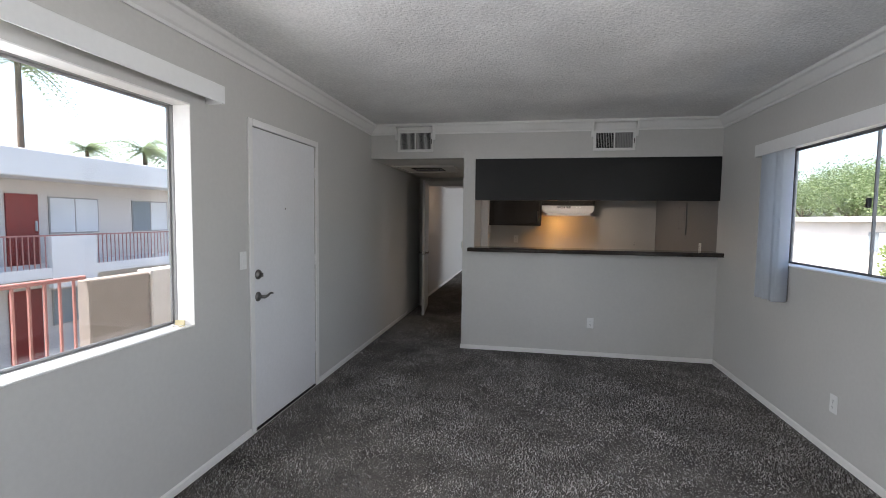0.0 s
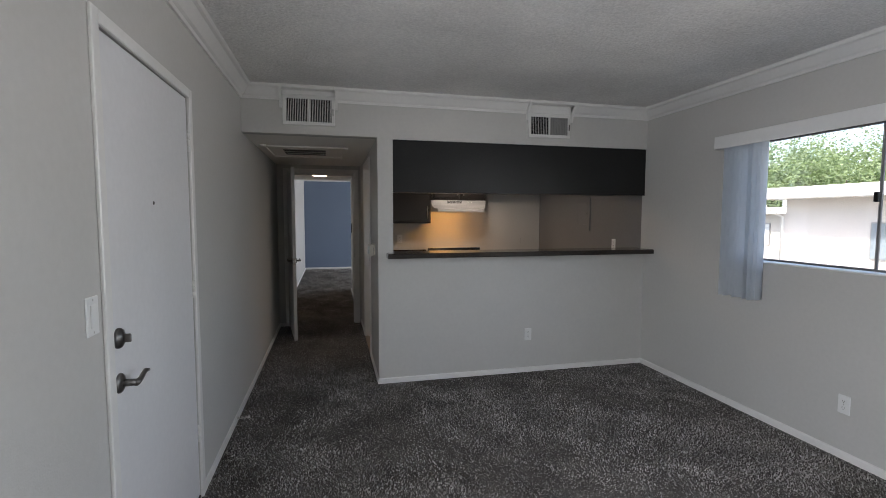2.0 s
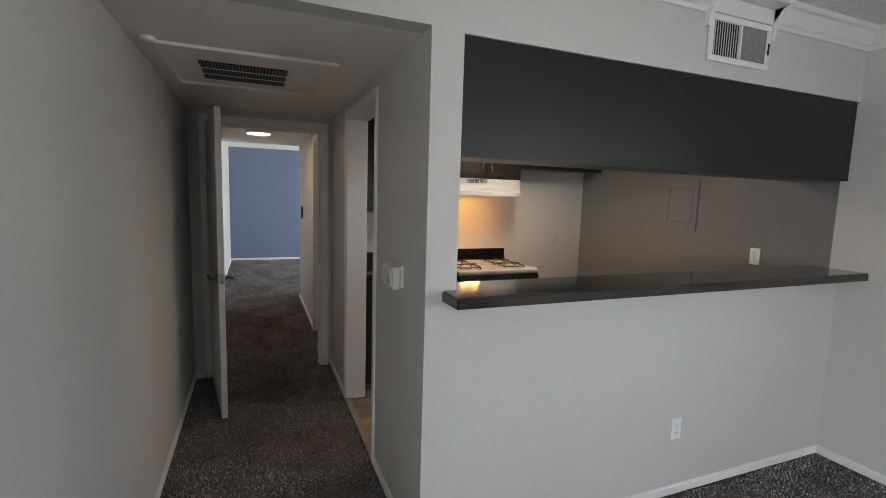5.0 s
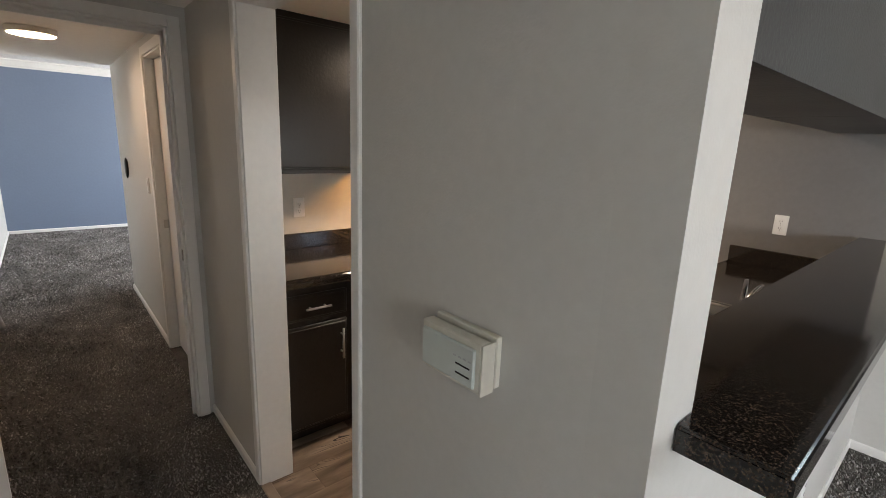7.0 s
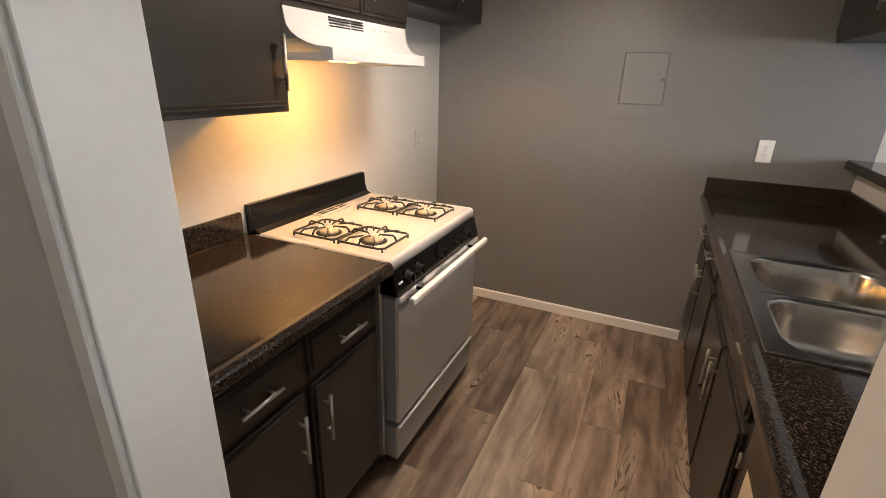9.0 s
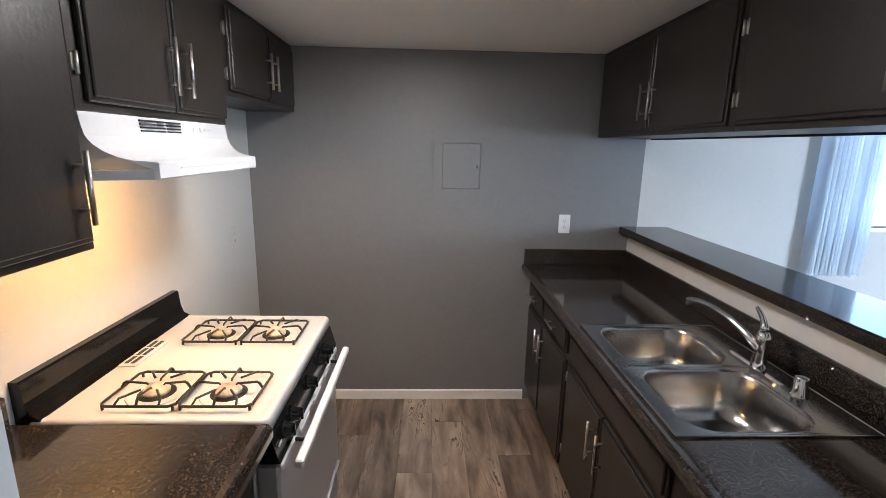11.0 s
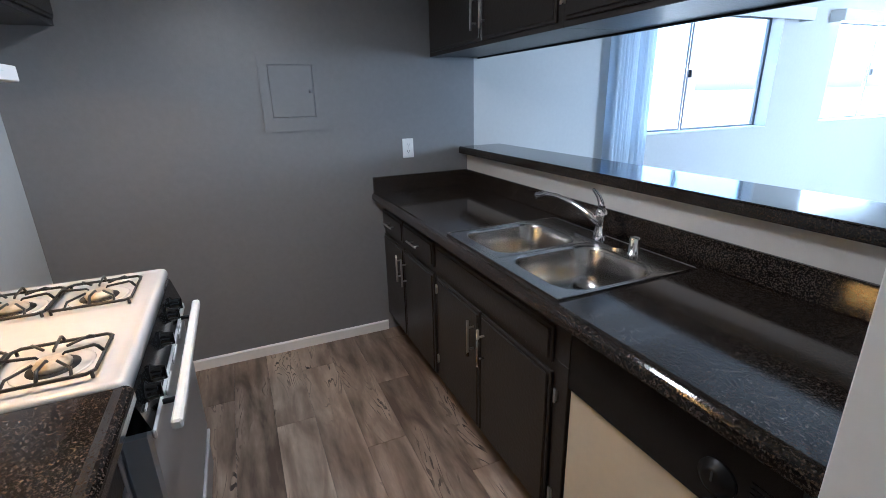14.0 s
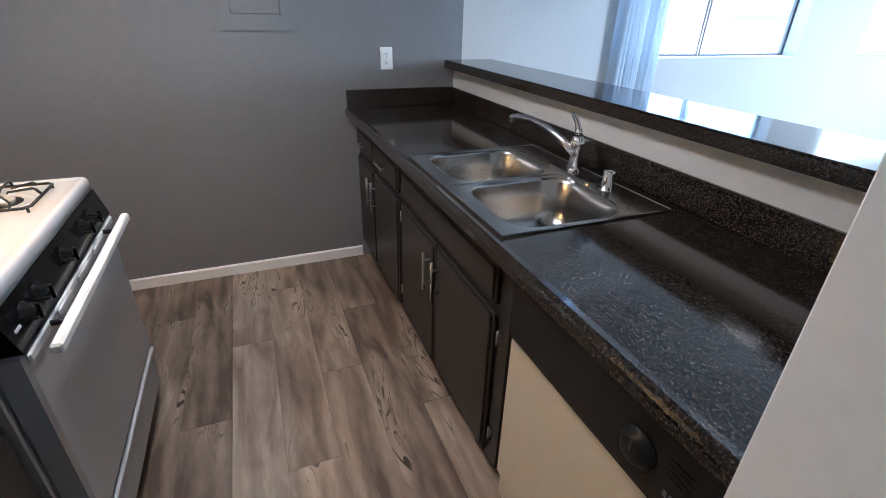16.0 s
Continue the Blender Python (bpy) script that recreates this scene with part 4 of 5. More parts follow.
# ---- ceiling lamps ----
def disc_lamp(name, at, r, material, label):
    t = thing(name, label, "ceiling light", at)
    bm = bmesh.new()
    lathe(bm, [(r, 0), (r, 0.028), (r * 0.985, 0.034), (r * 0.93, 0.036), (r * 0.93, 0.030)], at, "-z", 48)
    part("rim", bm, PLASTIC, t, "white plastic rim")
    bm = bmesh.new()
    lathe(bm, [(r * 0.925, 0.031), (r * 0.92, 0.036), (r * 0.8, 0.040), (r * 0.3, 0.043)], at, "-z", 48)
    part("diffuser", bm, material, t, "lit white diffuser")
    return t


disc_lamp("ceiling_light", (0.69, 6.715, KZ), 0.175, LED, "round white flush ceiling light, lit, in the kitchen")
disc_lamp("ceiling_light", (-1.175, 9.02, 2.14), 0.125, LEDHALL, "round white flush ceiling light, lit, in the back hall")


# ---- cabinets ----
def bar_handle(parent, a, b, out, r=0.006):
    """A satin bar pull between a and b, standing off by out."""
    a, b, out = Vector(a), Vector(b), Vector(out)
    d = (b - a).normalized()
    bm = bmesh.new()
    tube(bm, [a + out, b + out], r, 10)
    for p in (a + d * (b - a).length * 0.2, b - d * (b - a).length * 0.2):
        tube(bm, [p, p + out], r * 0.75, 8)
    return part("handle", bm, NICKEL, parent, "satin nickel bar handle")


def front(cab, name, x0, x1, z0, z1, y, s, groove=True):
    """A cabinet door or drawer front facing s along y, with a stepped edge and a grooved inner panel."""
    bm = bmesh.new()
    box(bm, x0, x1, *sorted((y, y + s * 0.013)), z0, z1, b=0.003)
    box(bm, x0 + 0.012, x1 - 0.012, *sorted((y + s * 0.0131, y + s * 0.020)), z0 + 0.012, z1 - 0.012, b=0.005)
    return part(name, bm, CAB, cab)


def exposed_hinge(parent, x, y, s, z):
    bm = bmesh.new()
    tube(bm, [(x, y + s * 0.006, z - 0.024), (x, y + s * 0.006, z + 0.024)], 0.005, 8)
    box(bm, x - 0.010, x + 0.002, *sorted((y, y + s * 0.003)), z - 0.018, z + 0.018)
    return part("hinge", bm, BRASS, parent, "bright metal hinge")


def cabinet(name, x0, x1, yb, yf, z0, z1, doors, label, drawers=(), hinges=(), toe=0.0, group=""):
    """doors and drawers: (x0, x1, z0, z1, handle side: -1, 0 or 1); upper doors are pulled low, lower ones high."""
    s = 1 if yf > yb else -1
    c = thing(name, label, "cabinet", ((x0 + x1) / 2, (yb + yf) / 2, z0), group=group)
    bm = bmesh.new()
    box(bm, x0, x1, *sorted((yb, yf)), z0 + toe, z1, b=0.002)
    if toe:
        box(bm, x0, x1, *sorted((yb, yf - s * 0.07)), z0, z0 + toe)
    part("body", bm, CAB, c)
    upper = z0 > 1
    for dx0, dx1, dz0, dz1, side in doors:
        d = front(c, "door", dx0, dx1, dz0, dz1, yf, s)
        if side:
            hx = dx1 - 0.038 if side > 0 else dx0 + 0.038
            ln = min(0.16, (dz1 - dz0) * 0.55)
            hz = dz0 + 0.045 if upper else dz1 - 0.045 - ln
            bar_handle(d, (hx, yf + s * 0.018, hz), (hx, yf + s * 0.018, hz + ln), (0, s * 0.030, 0))
    for dx0, dx1, dz0, dz1, side in drawers:
        d = front(c, "drawer_front", dx0, dx1, dz0, dz1, yf, s)
        if side:
            m, z = (dx0 + dx1) / 2, (dz0 + dz1) / 2
            bar_handle(d, (m - 0.065, yf + s * 0.018, z), (m + 0.065, yf + s * 0.018, z), (0, s * 0.030, 0), 0.0055)
    for hx, hz in hinges:
        exposed_hinge(c, hx, yf, s, hz)
    return c


UYF = 5.640
cabinet("upper_cabinet", 0.755, 2.0, 5.325, UYF, 1.68, KZ, [(1.345, 1.965, 1.70, 2.115, -1), (0.785, 1.335, 1.70, 2.115, 1)],
        "dark espresso upper cabinet over the breakfast bar", hinges=[(0.768, 1.78), (0.768, 2.00)], group="upper cabinets")
cabinet("upper_cabinet", HX1, 0.755, 5.325, UYF, 1.68, KZ, [(0.165, 0.735, 1.70, 2.115, -1), (-0.46, 0.155, 1.70, 2.115, 1)],
        "dark espresso upper cabinet over the breakfast bar", hinges=[(0.745, 1.78), (0.745, 2.00)], group="upper cabinets")
NYF = 7.415
cabinet("upper_cabinet", HX1, 0.29, KY1, NYF, 1.368, KZ, [(-0.44, 0.275, 1.388, 2.115, 1)], "tall dark espresso upper cabinet beside the hood", group="upper cabinets")
cabinet("upper_cabinet", 0.292, 1.065, KY1, NYF, 1.68, KZ, [(0.325, 0.69, 1.70, 2.115, 1), (0.70, 1.05, 1.70, 2.115, -1)],
        "dark espresso cabinet above the range hood", hinges=[(0.308, 1.78), (0.308, 2.0)], group="upper cabinets")
cabinet("upper_cabinet", 1.067, 2.0, KY1, NYF, 1.79, KZ, [(1.115, 1.545, 1.812, 2.115, 1), (1.555, 1.965, 1.812, 2.115, -1)],
        "short dark espresso upper cabinet at the grey wall", hinges=[(1.095, 1.87), (1.095, 2.03)], group="upper cabinets")
# dark back of the cabinets, set into the pass-through
solo("cabinet_back_panel", one(-0.489, XR - 0.001, 5.312, 5.324, 1.672, 2.119), PANELPAINT, "dark painted panel filling the top of the pass-through", "panel")

LYF = 5.98
cabinet("base_cabinet", 1.16, 2.0, 5.425, LYF, 0, 0.867, [(1.615, 1.975, 0.105, 0.655, -1), (1.185, 1.605, 0.105, 0.655, 1)], "dark espresso base cabinet with two drawers",
        drawers=[(1.615, 1.975, 0.685, 0.81, 1), (1.185, 1.605, 0.685, 0.81, 1)], hinges=[(1.172, 0.2), (1.172, 0.58)], toe=0.085, group="base cabinets")
cabinet("sink_cabinet", 0.20, 1.16, 5.425, LYF, 0, 0.70, [(0.72, 1.135, 0.105, 0.655, -1), (0.265, 0.71, 0.105, 0.655, 1)], "dark espresso sink cabinet with false drawer front",
        drawers=[(0.265, 1.135, 0.685, 0.81, 0)], hinges=[(0.250, 0.2), (0.250, 0.58)], toe=0.085, group="base cabinets")
part_rail = solo("cabinet_rail", one(0.20, 1.16, LYF - 0.04, LYF, 0.701, 0.867), CAB, "dark espresso rail under the sink counter", "cabinet part")
cabinet("base_cabinet", HX1, 0.285, KY1, 7.105, 0, 0.867, [(-0.44, -0.105, 0.105, 0.655, 1), (-0.075, 0.265, 0.105, 0.655, -1)], "short dark espresso base cabinet beside the range",
        drawers=[(-0.44, -0.105, 0.685, 0.815, 1), (-0.075, 0.265, 0.685, 0.815, 1)], toe=0.085, group="base cabinets")


# ---- counters ----
def edge_profile(front_y, back_y, s, top, t=0.04):
    """A counter's section: rolled front edge and flat top."""
    r = 0.016
    pts = [(back_y, top - t), (front_y - s * 0.004, top - t), (front_y, top - t + 0.006), (front_y, top - r)]
    pts += [(front_y - s * r * (1 - math.cos(a)), top - r + r * math.sin(a) + 0.003 * math.sin(a) ** 4) for a in [radians(k) for k in (22, 45, 68, 90)]]
    pts += [(front_y - s * 0.034, top), (back_y, top)]
    return pts


# sink cut-out left open under the bowls
CT = 0.907
SX0, SX1, SY0, SY1 = 0.235, 0.98, 5.463, 6.006
ct = thing("countertop", "dark speckled laminate countertop with rolled edge", "countertop", (0.75, 5.7, 0.865))
bm = bmesh.new()
extrude(bm, edge_profile(6.05, 5.975, 1, CT), "x", HX1, XR)
slab(bm, "z", CT - 0.04, CT, HX1, XR, KY0, 5.975, [(SX0 + 0.006, SX1 - 0.012, SY0 + 0.07, SY1 - 0.03)])
part("top", bm, COUNTER, ct)
bm = bmesh.new()
box(bm, HX1, XR, KY0, KY0 + 0.02, CT, CT + 0.098, b=0.005)
part("backsplash", bm, COUNTER, ct)
part("side_splash", one(XR - 0.02, XR, KY0 + 0.021, 6.04, CT, CT + 0.098, b=0.005), COUNTER, ct)
ct2 = thing("countertop", "short dark speckled laminate countertop beside the range", "countertop", (-0.1, 7.4, 0.865))
bm = bmesh.new()
extrude(bm, edge_profile(7.035, KY1, -1, CT), "x", HX1, 0.292)
part("top", bm, COUNTER, ct2)
part("backsplash", one(HX1, 0.275, KY1 - 0.02, KY1, CT, CT + 0.09, b=0.005), COUNTER, ct2)
BT = 1.152
bar = thing("bar_top", "dark speckled laminate breakfast bar on the half wall", "countertop", (0.75, 5.3, 1.105))
bm = bmesh.new()
extrude(bm, [(-0.55, 5.152), (XR, 5.152), (XR, 5.458), (-0.489, 5.458), (-0.489, 5.298), (-0.55, 5.298)], "z", BT - 0.042, BT)
outer = [e for e in bm.edges if all(v.co.z > BT - 1e-4 for v in e.verts) and (all(v.co.y < 5.2 for v in e.verts) or all(v.co.x < -0.54 for v in e.verts) or all(v.co.y > 5.4 for v in e.verts))]
outer += [e for e in bm.edges if all(v.co.y < 5.2 and v.co.x < -0.54 for v in e.verts)]
bmesh.ops.bevel(bm, geom=outer, offset=0.006, segments=3, affect="EDGES")
part("top", bm, COUNTER, bar)

# ---- dishwasher ----
dw = thing("dishwasher", "built-in dishwasher with cream door and black control panel", "dishwasher", (-0.13, 5.7, -0.02))
part("body", one(-0.425, 0.185, 5.43, 5.94, -0.02, 0.875), BLACK, dw)
part("door_panel", one(-0.42, 0.178, 5.956, 5.987, 0.115, 0.645, b=0.003), CREAM, dw, "cream door panel")
part("lower_panel", one(-0.42, 0.178, 5.956, 5.973, 0.0, 0.095, b=0.003), CREAM, dw, "cream lower access panel")
part("control_panel", one(-0.42, 0.178, 5.956, 6.000, 0.652, 0.845, b=0.006), BLACKGLOSS, dw, "black control panel")
part("door_pull", one(-0.30, 0.06, 6.001, 6.007, 0.822, 0.838, b=0.002), BLACKGLOSS, dw)
bm = bmesh.new()
lathe(bm, [(0.040, 0), (0.040, 0.004), (0.030, 0.006), (0.027, 0.016), (0.020, 0.018)], (-0.275, 6.000, 0.735), "y", 28)
dial = part("dial", bm, BLACK, dw, "round black timer dial")
part("pointer", one(-0.277, -0.273, 6.018, 6.020, 0.735, 0.757), DIMPRINT, dial)
for k in range(3):
    part("button", one(-0.375 + 0.012 * k, -0.367 + 0.012 * k, 6.000, 6.003, 0.70, 0.712), DIMPRINT, dw)
bm = bmesh.new()
for k in range(4):
    box(bm, -0.385, -0.335, 6.000, 5.9856, 0.742 + 0.012 * k, 0.745 + 0.012 * k)
part("print", bm, DIMPRINT, dw)
solo("cabinet_filler", one(HX1, -0.428, 5.90, LYF, 0.0, 0.875, b=0.002), CAB, "dark espresso filler strip beside the dishwasher", "cabinet part")


# ---- range ----
st = thing("gas_range", "white gas range with silver oven door", "range", (0.686, 7.36, -0.02))
RX0, RX1 = 0.305, 1.067
# Silver grey on the body stands for white sides lying in shade.
part("body", one(RX0, RX1, 7.075, 7.655, 0.045, 0.868, b=0.004), OVEN, st, "white enamel side panels painted grey for their shade")
bm = bmesh.new()
for x in (RX0 + 0.05, RX1 - 0.05):
    for y in (7.14, 7.60):
        leg = bmesh.new()
        lathe(leg, [(0.02, 0), (0.018, 0.077)], (x, y, -0.032), "z", 10)
        part("leg", leg, BLACK, st)
bm.free()
bm = bmesh.new()
rings = [[bm.verts.new((x, y, z)) for x, y in rounded(RX0 - 0.003 + q, RX1 + 0.003 - q, 7.028 + q, 7.645 - q, rad, 6)]
         for q, z, rad in ((0.004, 0.856, 0.016), (0.0, 0.859, 0.020), (0.0, 0.886, 0.020), (0.0025, 0.894, 0.019), (0.008, 0.8985, 0.016), (0.016, 0.8992, 0.012), (0.024, 0.8972, 0.010), (0.04, 0.897, 0.008))]
for a, b in zip(rings, rings[1:]):
    ring_faces(bm, a, b)
bm.faces.new(rings[0])
bm.faces.new(rings[-1])
bmesh.ops.recalc_face_normals(bm, faces=bm.faces)
for f in bm.faces:
    f.smooth = len(f.verts) == 4
part("cooktop", bm, ENAMEL, st, "white enamel cooktop")
bm = bmesh.new()
extrude(bm, [(7.672, 0.885), (7.605, 0.885), (7.605, 0.899), (7.628, 0.912), (7.638, 0.945), (7.642, 0.998), (7.646, 1.004), (7.672, 1.004)], "x", RX0, RX1)
part("backguard", bm, BLACKGLOSS, st, "black glossy backguard")
vb = part("cooktop_vent", one(0.60, 0.80, 7.545, 7.60, 0.897, 0.905, b=0.003), ENAMEL, st)
for k in range(3):
    for j in range(2):
        part("slot", one(0.612 + 0.062 * k, 0.664 + 0.062 * k, 7.555 + 0.02 * j, 7.567 + 0.02 * j, 0.9045, 0.9058), DARKSLOT, vb)
bm = bmesh.new()
extrude(bm, [(7.075, 0.768), (7.004, 0.768), (7.028, 0.855), (7.075, 0.855)], "x", RX0, RX1)
cp = part("control_panel", bm, BLACKGLOSS, st, "glossy black control panel")
for x in (0.395, 0.475, 0.665, 0.840, 0.925):
    bm = bmesh.new()
    lathe(bm, [(0.027, 0), (0.027, 0.003), (0.021, 0.007), (0.0185, 0.024), (0.014, 0.028)], (x, 7.019, 0.812), "-y", 20)
    box(bm, x - 0.005, x + 0.005, 6.986, 7.004, 0.794, 0.830, b=0.002)
    part("knob", bm, BLACKGLOSS, cp, "black control knob")
part("badge", one(0.325, 0.350, 7.0105, 7.0135, 0.806, 0.812), PALEGREY, cp)
part("oven_door", one(RX0 + 0.004, RX1 - 0.004, 7.010, 7.074, 0.225, 0.760, b=0.008), OVEN, st, "silver oven door")
bm = bmesh.new()
hy = 6.968
box(bm, RX0 + 0.015, RX1 - 0.015, hy - 0.020, hy + 0.004, 0.742, 0.768, b=0.005)
oh = part("oven_handle", bm, PLASTIC, st, "white bar oven handle")
for x in (RX0 + 0.13, RX1 - 0.13):
    bm = bmesh.new()
    tube(bm, [(x, hy + 0.003, 0.754), (x, 7.0005, 0.754)], 0.007, 10)
    part("bracket", bm, BLACK, oh)
rail = part("door_rail", one(RX0 + 0.006, RX1 - 0.006, 7.000, 7.0095, 0.738, 0.762, b=0.004), HOODWHITE, st)
for x in (RX0 + 0.22, 0.686, RX1 - 0.22):
    part("rail_boss", one(x - 0.05, x + 0.05, 6.993, 6.9995, 0.742, 0.760, b=0.003), HOODWHITE, rail)
part("drawer", one(RX0 + 0.004, RX1 - 0.004, 7.016, 7.074, 0.050, 0.205, b=0.006), OVEN, st, "silver storage drawer")
part("drawer_lip", one(RX0 + 0.004, RX1 - 0.004, 7.004, 7.018, 0.200, 0.214, b=0.004), HOODWHITE, st)

for gx0, gx1 in ((0.348, 0.542), (0.765, 0.972)):
    gz = 0.925
    for gy0, gy1, by in ((7.088, 7.284, 7.172), (7.292, 7.488, 7.378)):
        by = (gy0 + gy1) / 2
        bx = (gx0 + gx1) / 2
        bm = bmesh.new()
        lathe(bm, [(0.078, 0.0006), (0.076, 0.003), (0.070, 0.0012), (0.045, 0.0008)], (bx, by, 0.897), "z", 32)
        well = part("drip_ring", bm, ENAMEL, st)
        # Flat black disc paints the shade of the well round the burner.
        bm = bmesh.new()
        lathe(bm, [(0.050, 0.0), (0.050, 0.0022)], (bx, by, 0.897), "z", 28)
        part("burner_gap", bm, DARKSLOT, well)
        bm = bmesh.new()
        lathe(bm, [(0.034, 0.0), (0.036, 0.010), (0.033, 0.014), (0.030, 0.015), (0.028, 0.020), (0.012, 0.022)], (bx, by, 0.897), "z", 28)
        part("burner_head", bm, BURNER, st, "stained aluminium gas burner")
        bm = bmesh.new()
        c = 0.014
        loop = [(gx0 + c, gy0), (gx1 - c, gy0), (gx1, gy0 + c), (gx1, gy1 - c), (gx1 - c, gy1), (gx0 + c, gy1), (gx0, gy1 - c), (gx0, gy0 + c), (gx0 + c, gy0)]
        tube(bm, [(x, y, gz - 0.012) for x, y in loop], 0.0042, 6)
        for dx, dy in ((1, 1), (1, -1), (-1, 1), (-1, -1)):
            ex, ey = (gx1 if dx > 0 else gx0), (gy1 if dy > 0 else gy0)
            tube(bm, [(ex - dx * 0.006, ey - dy * 0.006, 0.899), (ex - dx * 0.006, ey - dy * 0.006, gz - 0.010)], 0.0040, 6)
        for dx, dy in ((1, 0), (-1, 0), (0, 1), (0, -1)):
            ex, ey = bx + dx * (gx1 - gx0) / 2, by + dy * (gy1 - gy0) / 2
            tube(bm, [(ex, ey, gz - 0.012), (ex - dx * 0.010, ey - dy * 0.010, gz + 0.004), (ex - dx * 0.016, ey - dy * 0.016, gz + 0.008), (bx + dx * 0.026, by + dy * 0.026, gz + 0.003), (bx + dx * 0.022, by + dy * 0.022, gz - 0.002)], [0.0040, 0.0040, 0.0038, 0.0032, 0.0026], 6)
        for dx, dy in ((1, 1), (-1, -1), (1, -1), (-1, 1)):
            ex, ey = (gx1 if dx > 0 else gx0), by + dy * (gy1 - gy0) * 0.30
            tube(bm, [(ex, ey, gz - 0.012), (ex - dx * 0.02, ey - dy * 0.004, gz), (bx + dx * 0.035, by + dy * 0.022, gz + 0.002)], 0.0034, 6)
        part("grate", bm, IRON, st, "black wire burner grate")

st.location += Vector((0, 0.022, 0.012))

# ---- range hood ----
hd = thing("range_hood", "white under-cabinet range hood with its lamp lit", "range hood", (0.678, 7.45, 1.51))
hx0, hx1 = 0.298, 1.058
bm = bmesh.new()
prof = [(KY1, 1.665), (7.395, 1.665), (7.390, 1.632)]
prof += [(7.390 - 0.108 * (1 - math.cos(radians(a))) , 1.632 - 0.078 * math.sin(radians(a))) for a in (15, 30, 45, 60, 75, 90)]
prof += [(7.268, 1.552), (7.265, 1.550), (7.265, 1.514), (7.268, 1.511), (7.275, 1.511), (7.275, 1.535), (KY1, 1.535)]
extrude(bm, prof, "x", hx0, hx1)
bmesh.ops.triangulate(bm, faces=[f for f in bm.faces if len(f.verts) > 4])


def taper(bm):
    """Draw the hood's front in towards its middle."""
    for v in bm.verts:
        k = 1 - 0.17 * min(1, max(0, (7.39 - v.co.y) / 0.125))
        v.co.x = 0.678 + (v.co.x - 0.678) * k
    return bm


taper(bm)
part("shell", bm, HOODWHITE, hd)
for x in (hx0, hx1 - 0.005):
    bm = bmesh.new()
    extrude(bm, [(KY1, 1.511), (7.39, 1.511), (7.2755, 1.511), (7.2755, 1.5348), (7.39, 1.5348), (KY1, 1.5348)], "x", x, x + 0.005)
    bmesh.ops.triangulate(bm, faces=[f for f in bm.faces if len(f.verts) > 4])
    part("side_skirt", taper(bm), HOODWHITE, hd)
for g, (a, n) in enumerate(((0.515, 2), (0.595, 1), (0.645, 2))):
    for k in range(4):
        part("slot", one(a, a + (0.075 if n == 2 else 0.04), 7.387, 7.3935, 1.622 + 0.009 * k + 0.004, 1.6265 + 0.009 * k + 0.004), DARKSLOT, hd)
for x in (0.80, 0.845):
    part("switch", one(x, x + 0.018, 7.385, 7.392, 1.634, 1.648, b=0.003), PLASTIC, hd)
part("print", one(0.88, 0.93, 7.389, 7.392, 1.640, 1.643), PALEGREY, hd)
part("lip_groove", one(0.46, 0.90, 7.2635, 7.2655, 1.534, 1.5365), PALEGREY, hd)
part("filter", one(hx0 + 0.09, hx1 - 0.09, 7.285, KY1 - 0.05, 1.530, 1.5345), STEEL, hd, "metal grease filter")
bm = bmesh.new()
box(bm, 0.49, 0.65, 7.32, 7.39, 1.514, 1.5298, b=0.006)
part("lamp_lens", bm, BULB, hd, "lit warm lamp lens")

hd.location += Vector((0, 0.022, 0.013))

# ---- sink ----
sk = thing("kitchen_sink", "double-bowl stainless steel drop-in sink", "sink", (0.62, 5.72, 0.905))
bowls = ((0.628, 0.955), (0.25, 0.594))
by0, by1 = 5.592, 5.958
ZR = CT + 0.006

for bx0, bx1 in bowls:
    cut = 0.611
    px0, px1 = (cut, SX1) if bx0 > cut else (SX0, cut)
    bm = bmesh.new()
    n = 7
    outer = rounded(px0, px1, SY0, SY1, 0.002, n)
    rings = []
    for r, z, pts in ((0, CT + 0.0006, outer), (0, ZR - 0.002, outer), (0, ZR, outer)):
        rings.append([bm.verts.new((x, y, z)) for x, y in pts])
    for inset, z, rad in ((-0.006, ZR + 0.0015, 0.095), (0.0, ZR, 0.09), (0.006, ZR - 0.010, 0.088), (0.012, ZR - 0.10, 0.085), (0.022, ZR - 0.142, 0.08), (0.05, ZR - 0.160, 0.07), (0.10, ZR - 0.165, 0.05)):
        rings.append([bm.verts.new((x, y, z)) for x, y in rounded(bx0 + inset, bx1 - inset, by0 + inset, by1 - inset, rad, n)])
    made = []
    for a, b in zip(rings, rings[1:]):
        made += ring_faces(bm, a, b)
    made.append(bm.faces.new(rings[-1]))
    bmesh.ops.recalc_face_normals(bm, faces=bm.faces)
    for f in bm.faces:
        f.smooth = f.calc_center_median().z < ZR - 0.001
    bowl = part("bowl", bm, STEEL, sk)
    m = ((bx0 + bx1) / 2, (by0 + by1) / 2)
    bm = bmesh.new()
    lathe(bm, [(0.045, 0), (0.045, 0.003), (0.036, 0.004), (0.034, 0.001), (0.012, 0.001)], (*m, ZR - 0.165), "z", 24)
    part("drain", bm, CHROME, bowl, "chrome basket drain")
bm = bmesh.new()
for a in ((SX0 - 0.004, SX1 + 0.004, SY0 - 0.004, SY0 + 0.004), (SX0 - 0.004, SX1 + 0.004, SY1 - 0.004, SY1 + 0.004), (SX0 - 0.004, SX0 + 0.004, SY0 + 0.004, SY1 - 0.004), (SX1 - 0.004, SX1 + 0.004, SY0 + 0.004, SY1 - 0.004)):
    box(bm, *a, CT + 0.0003, ZR + 0.002, b=0.002)
part("rim", bm, STEEL, sk)

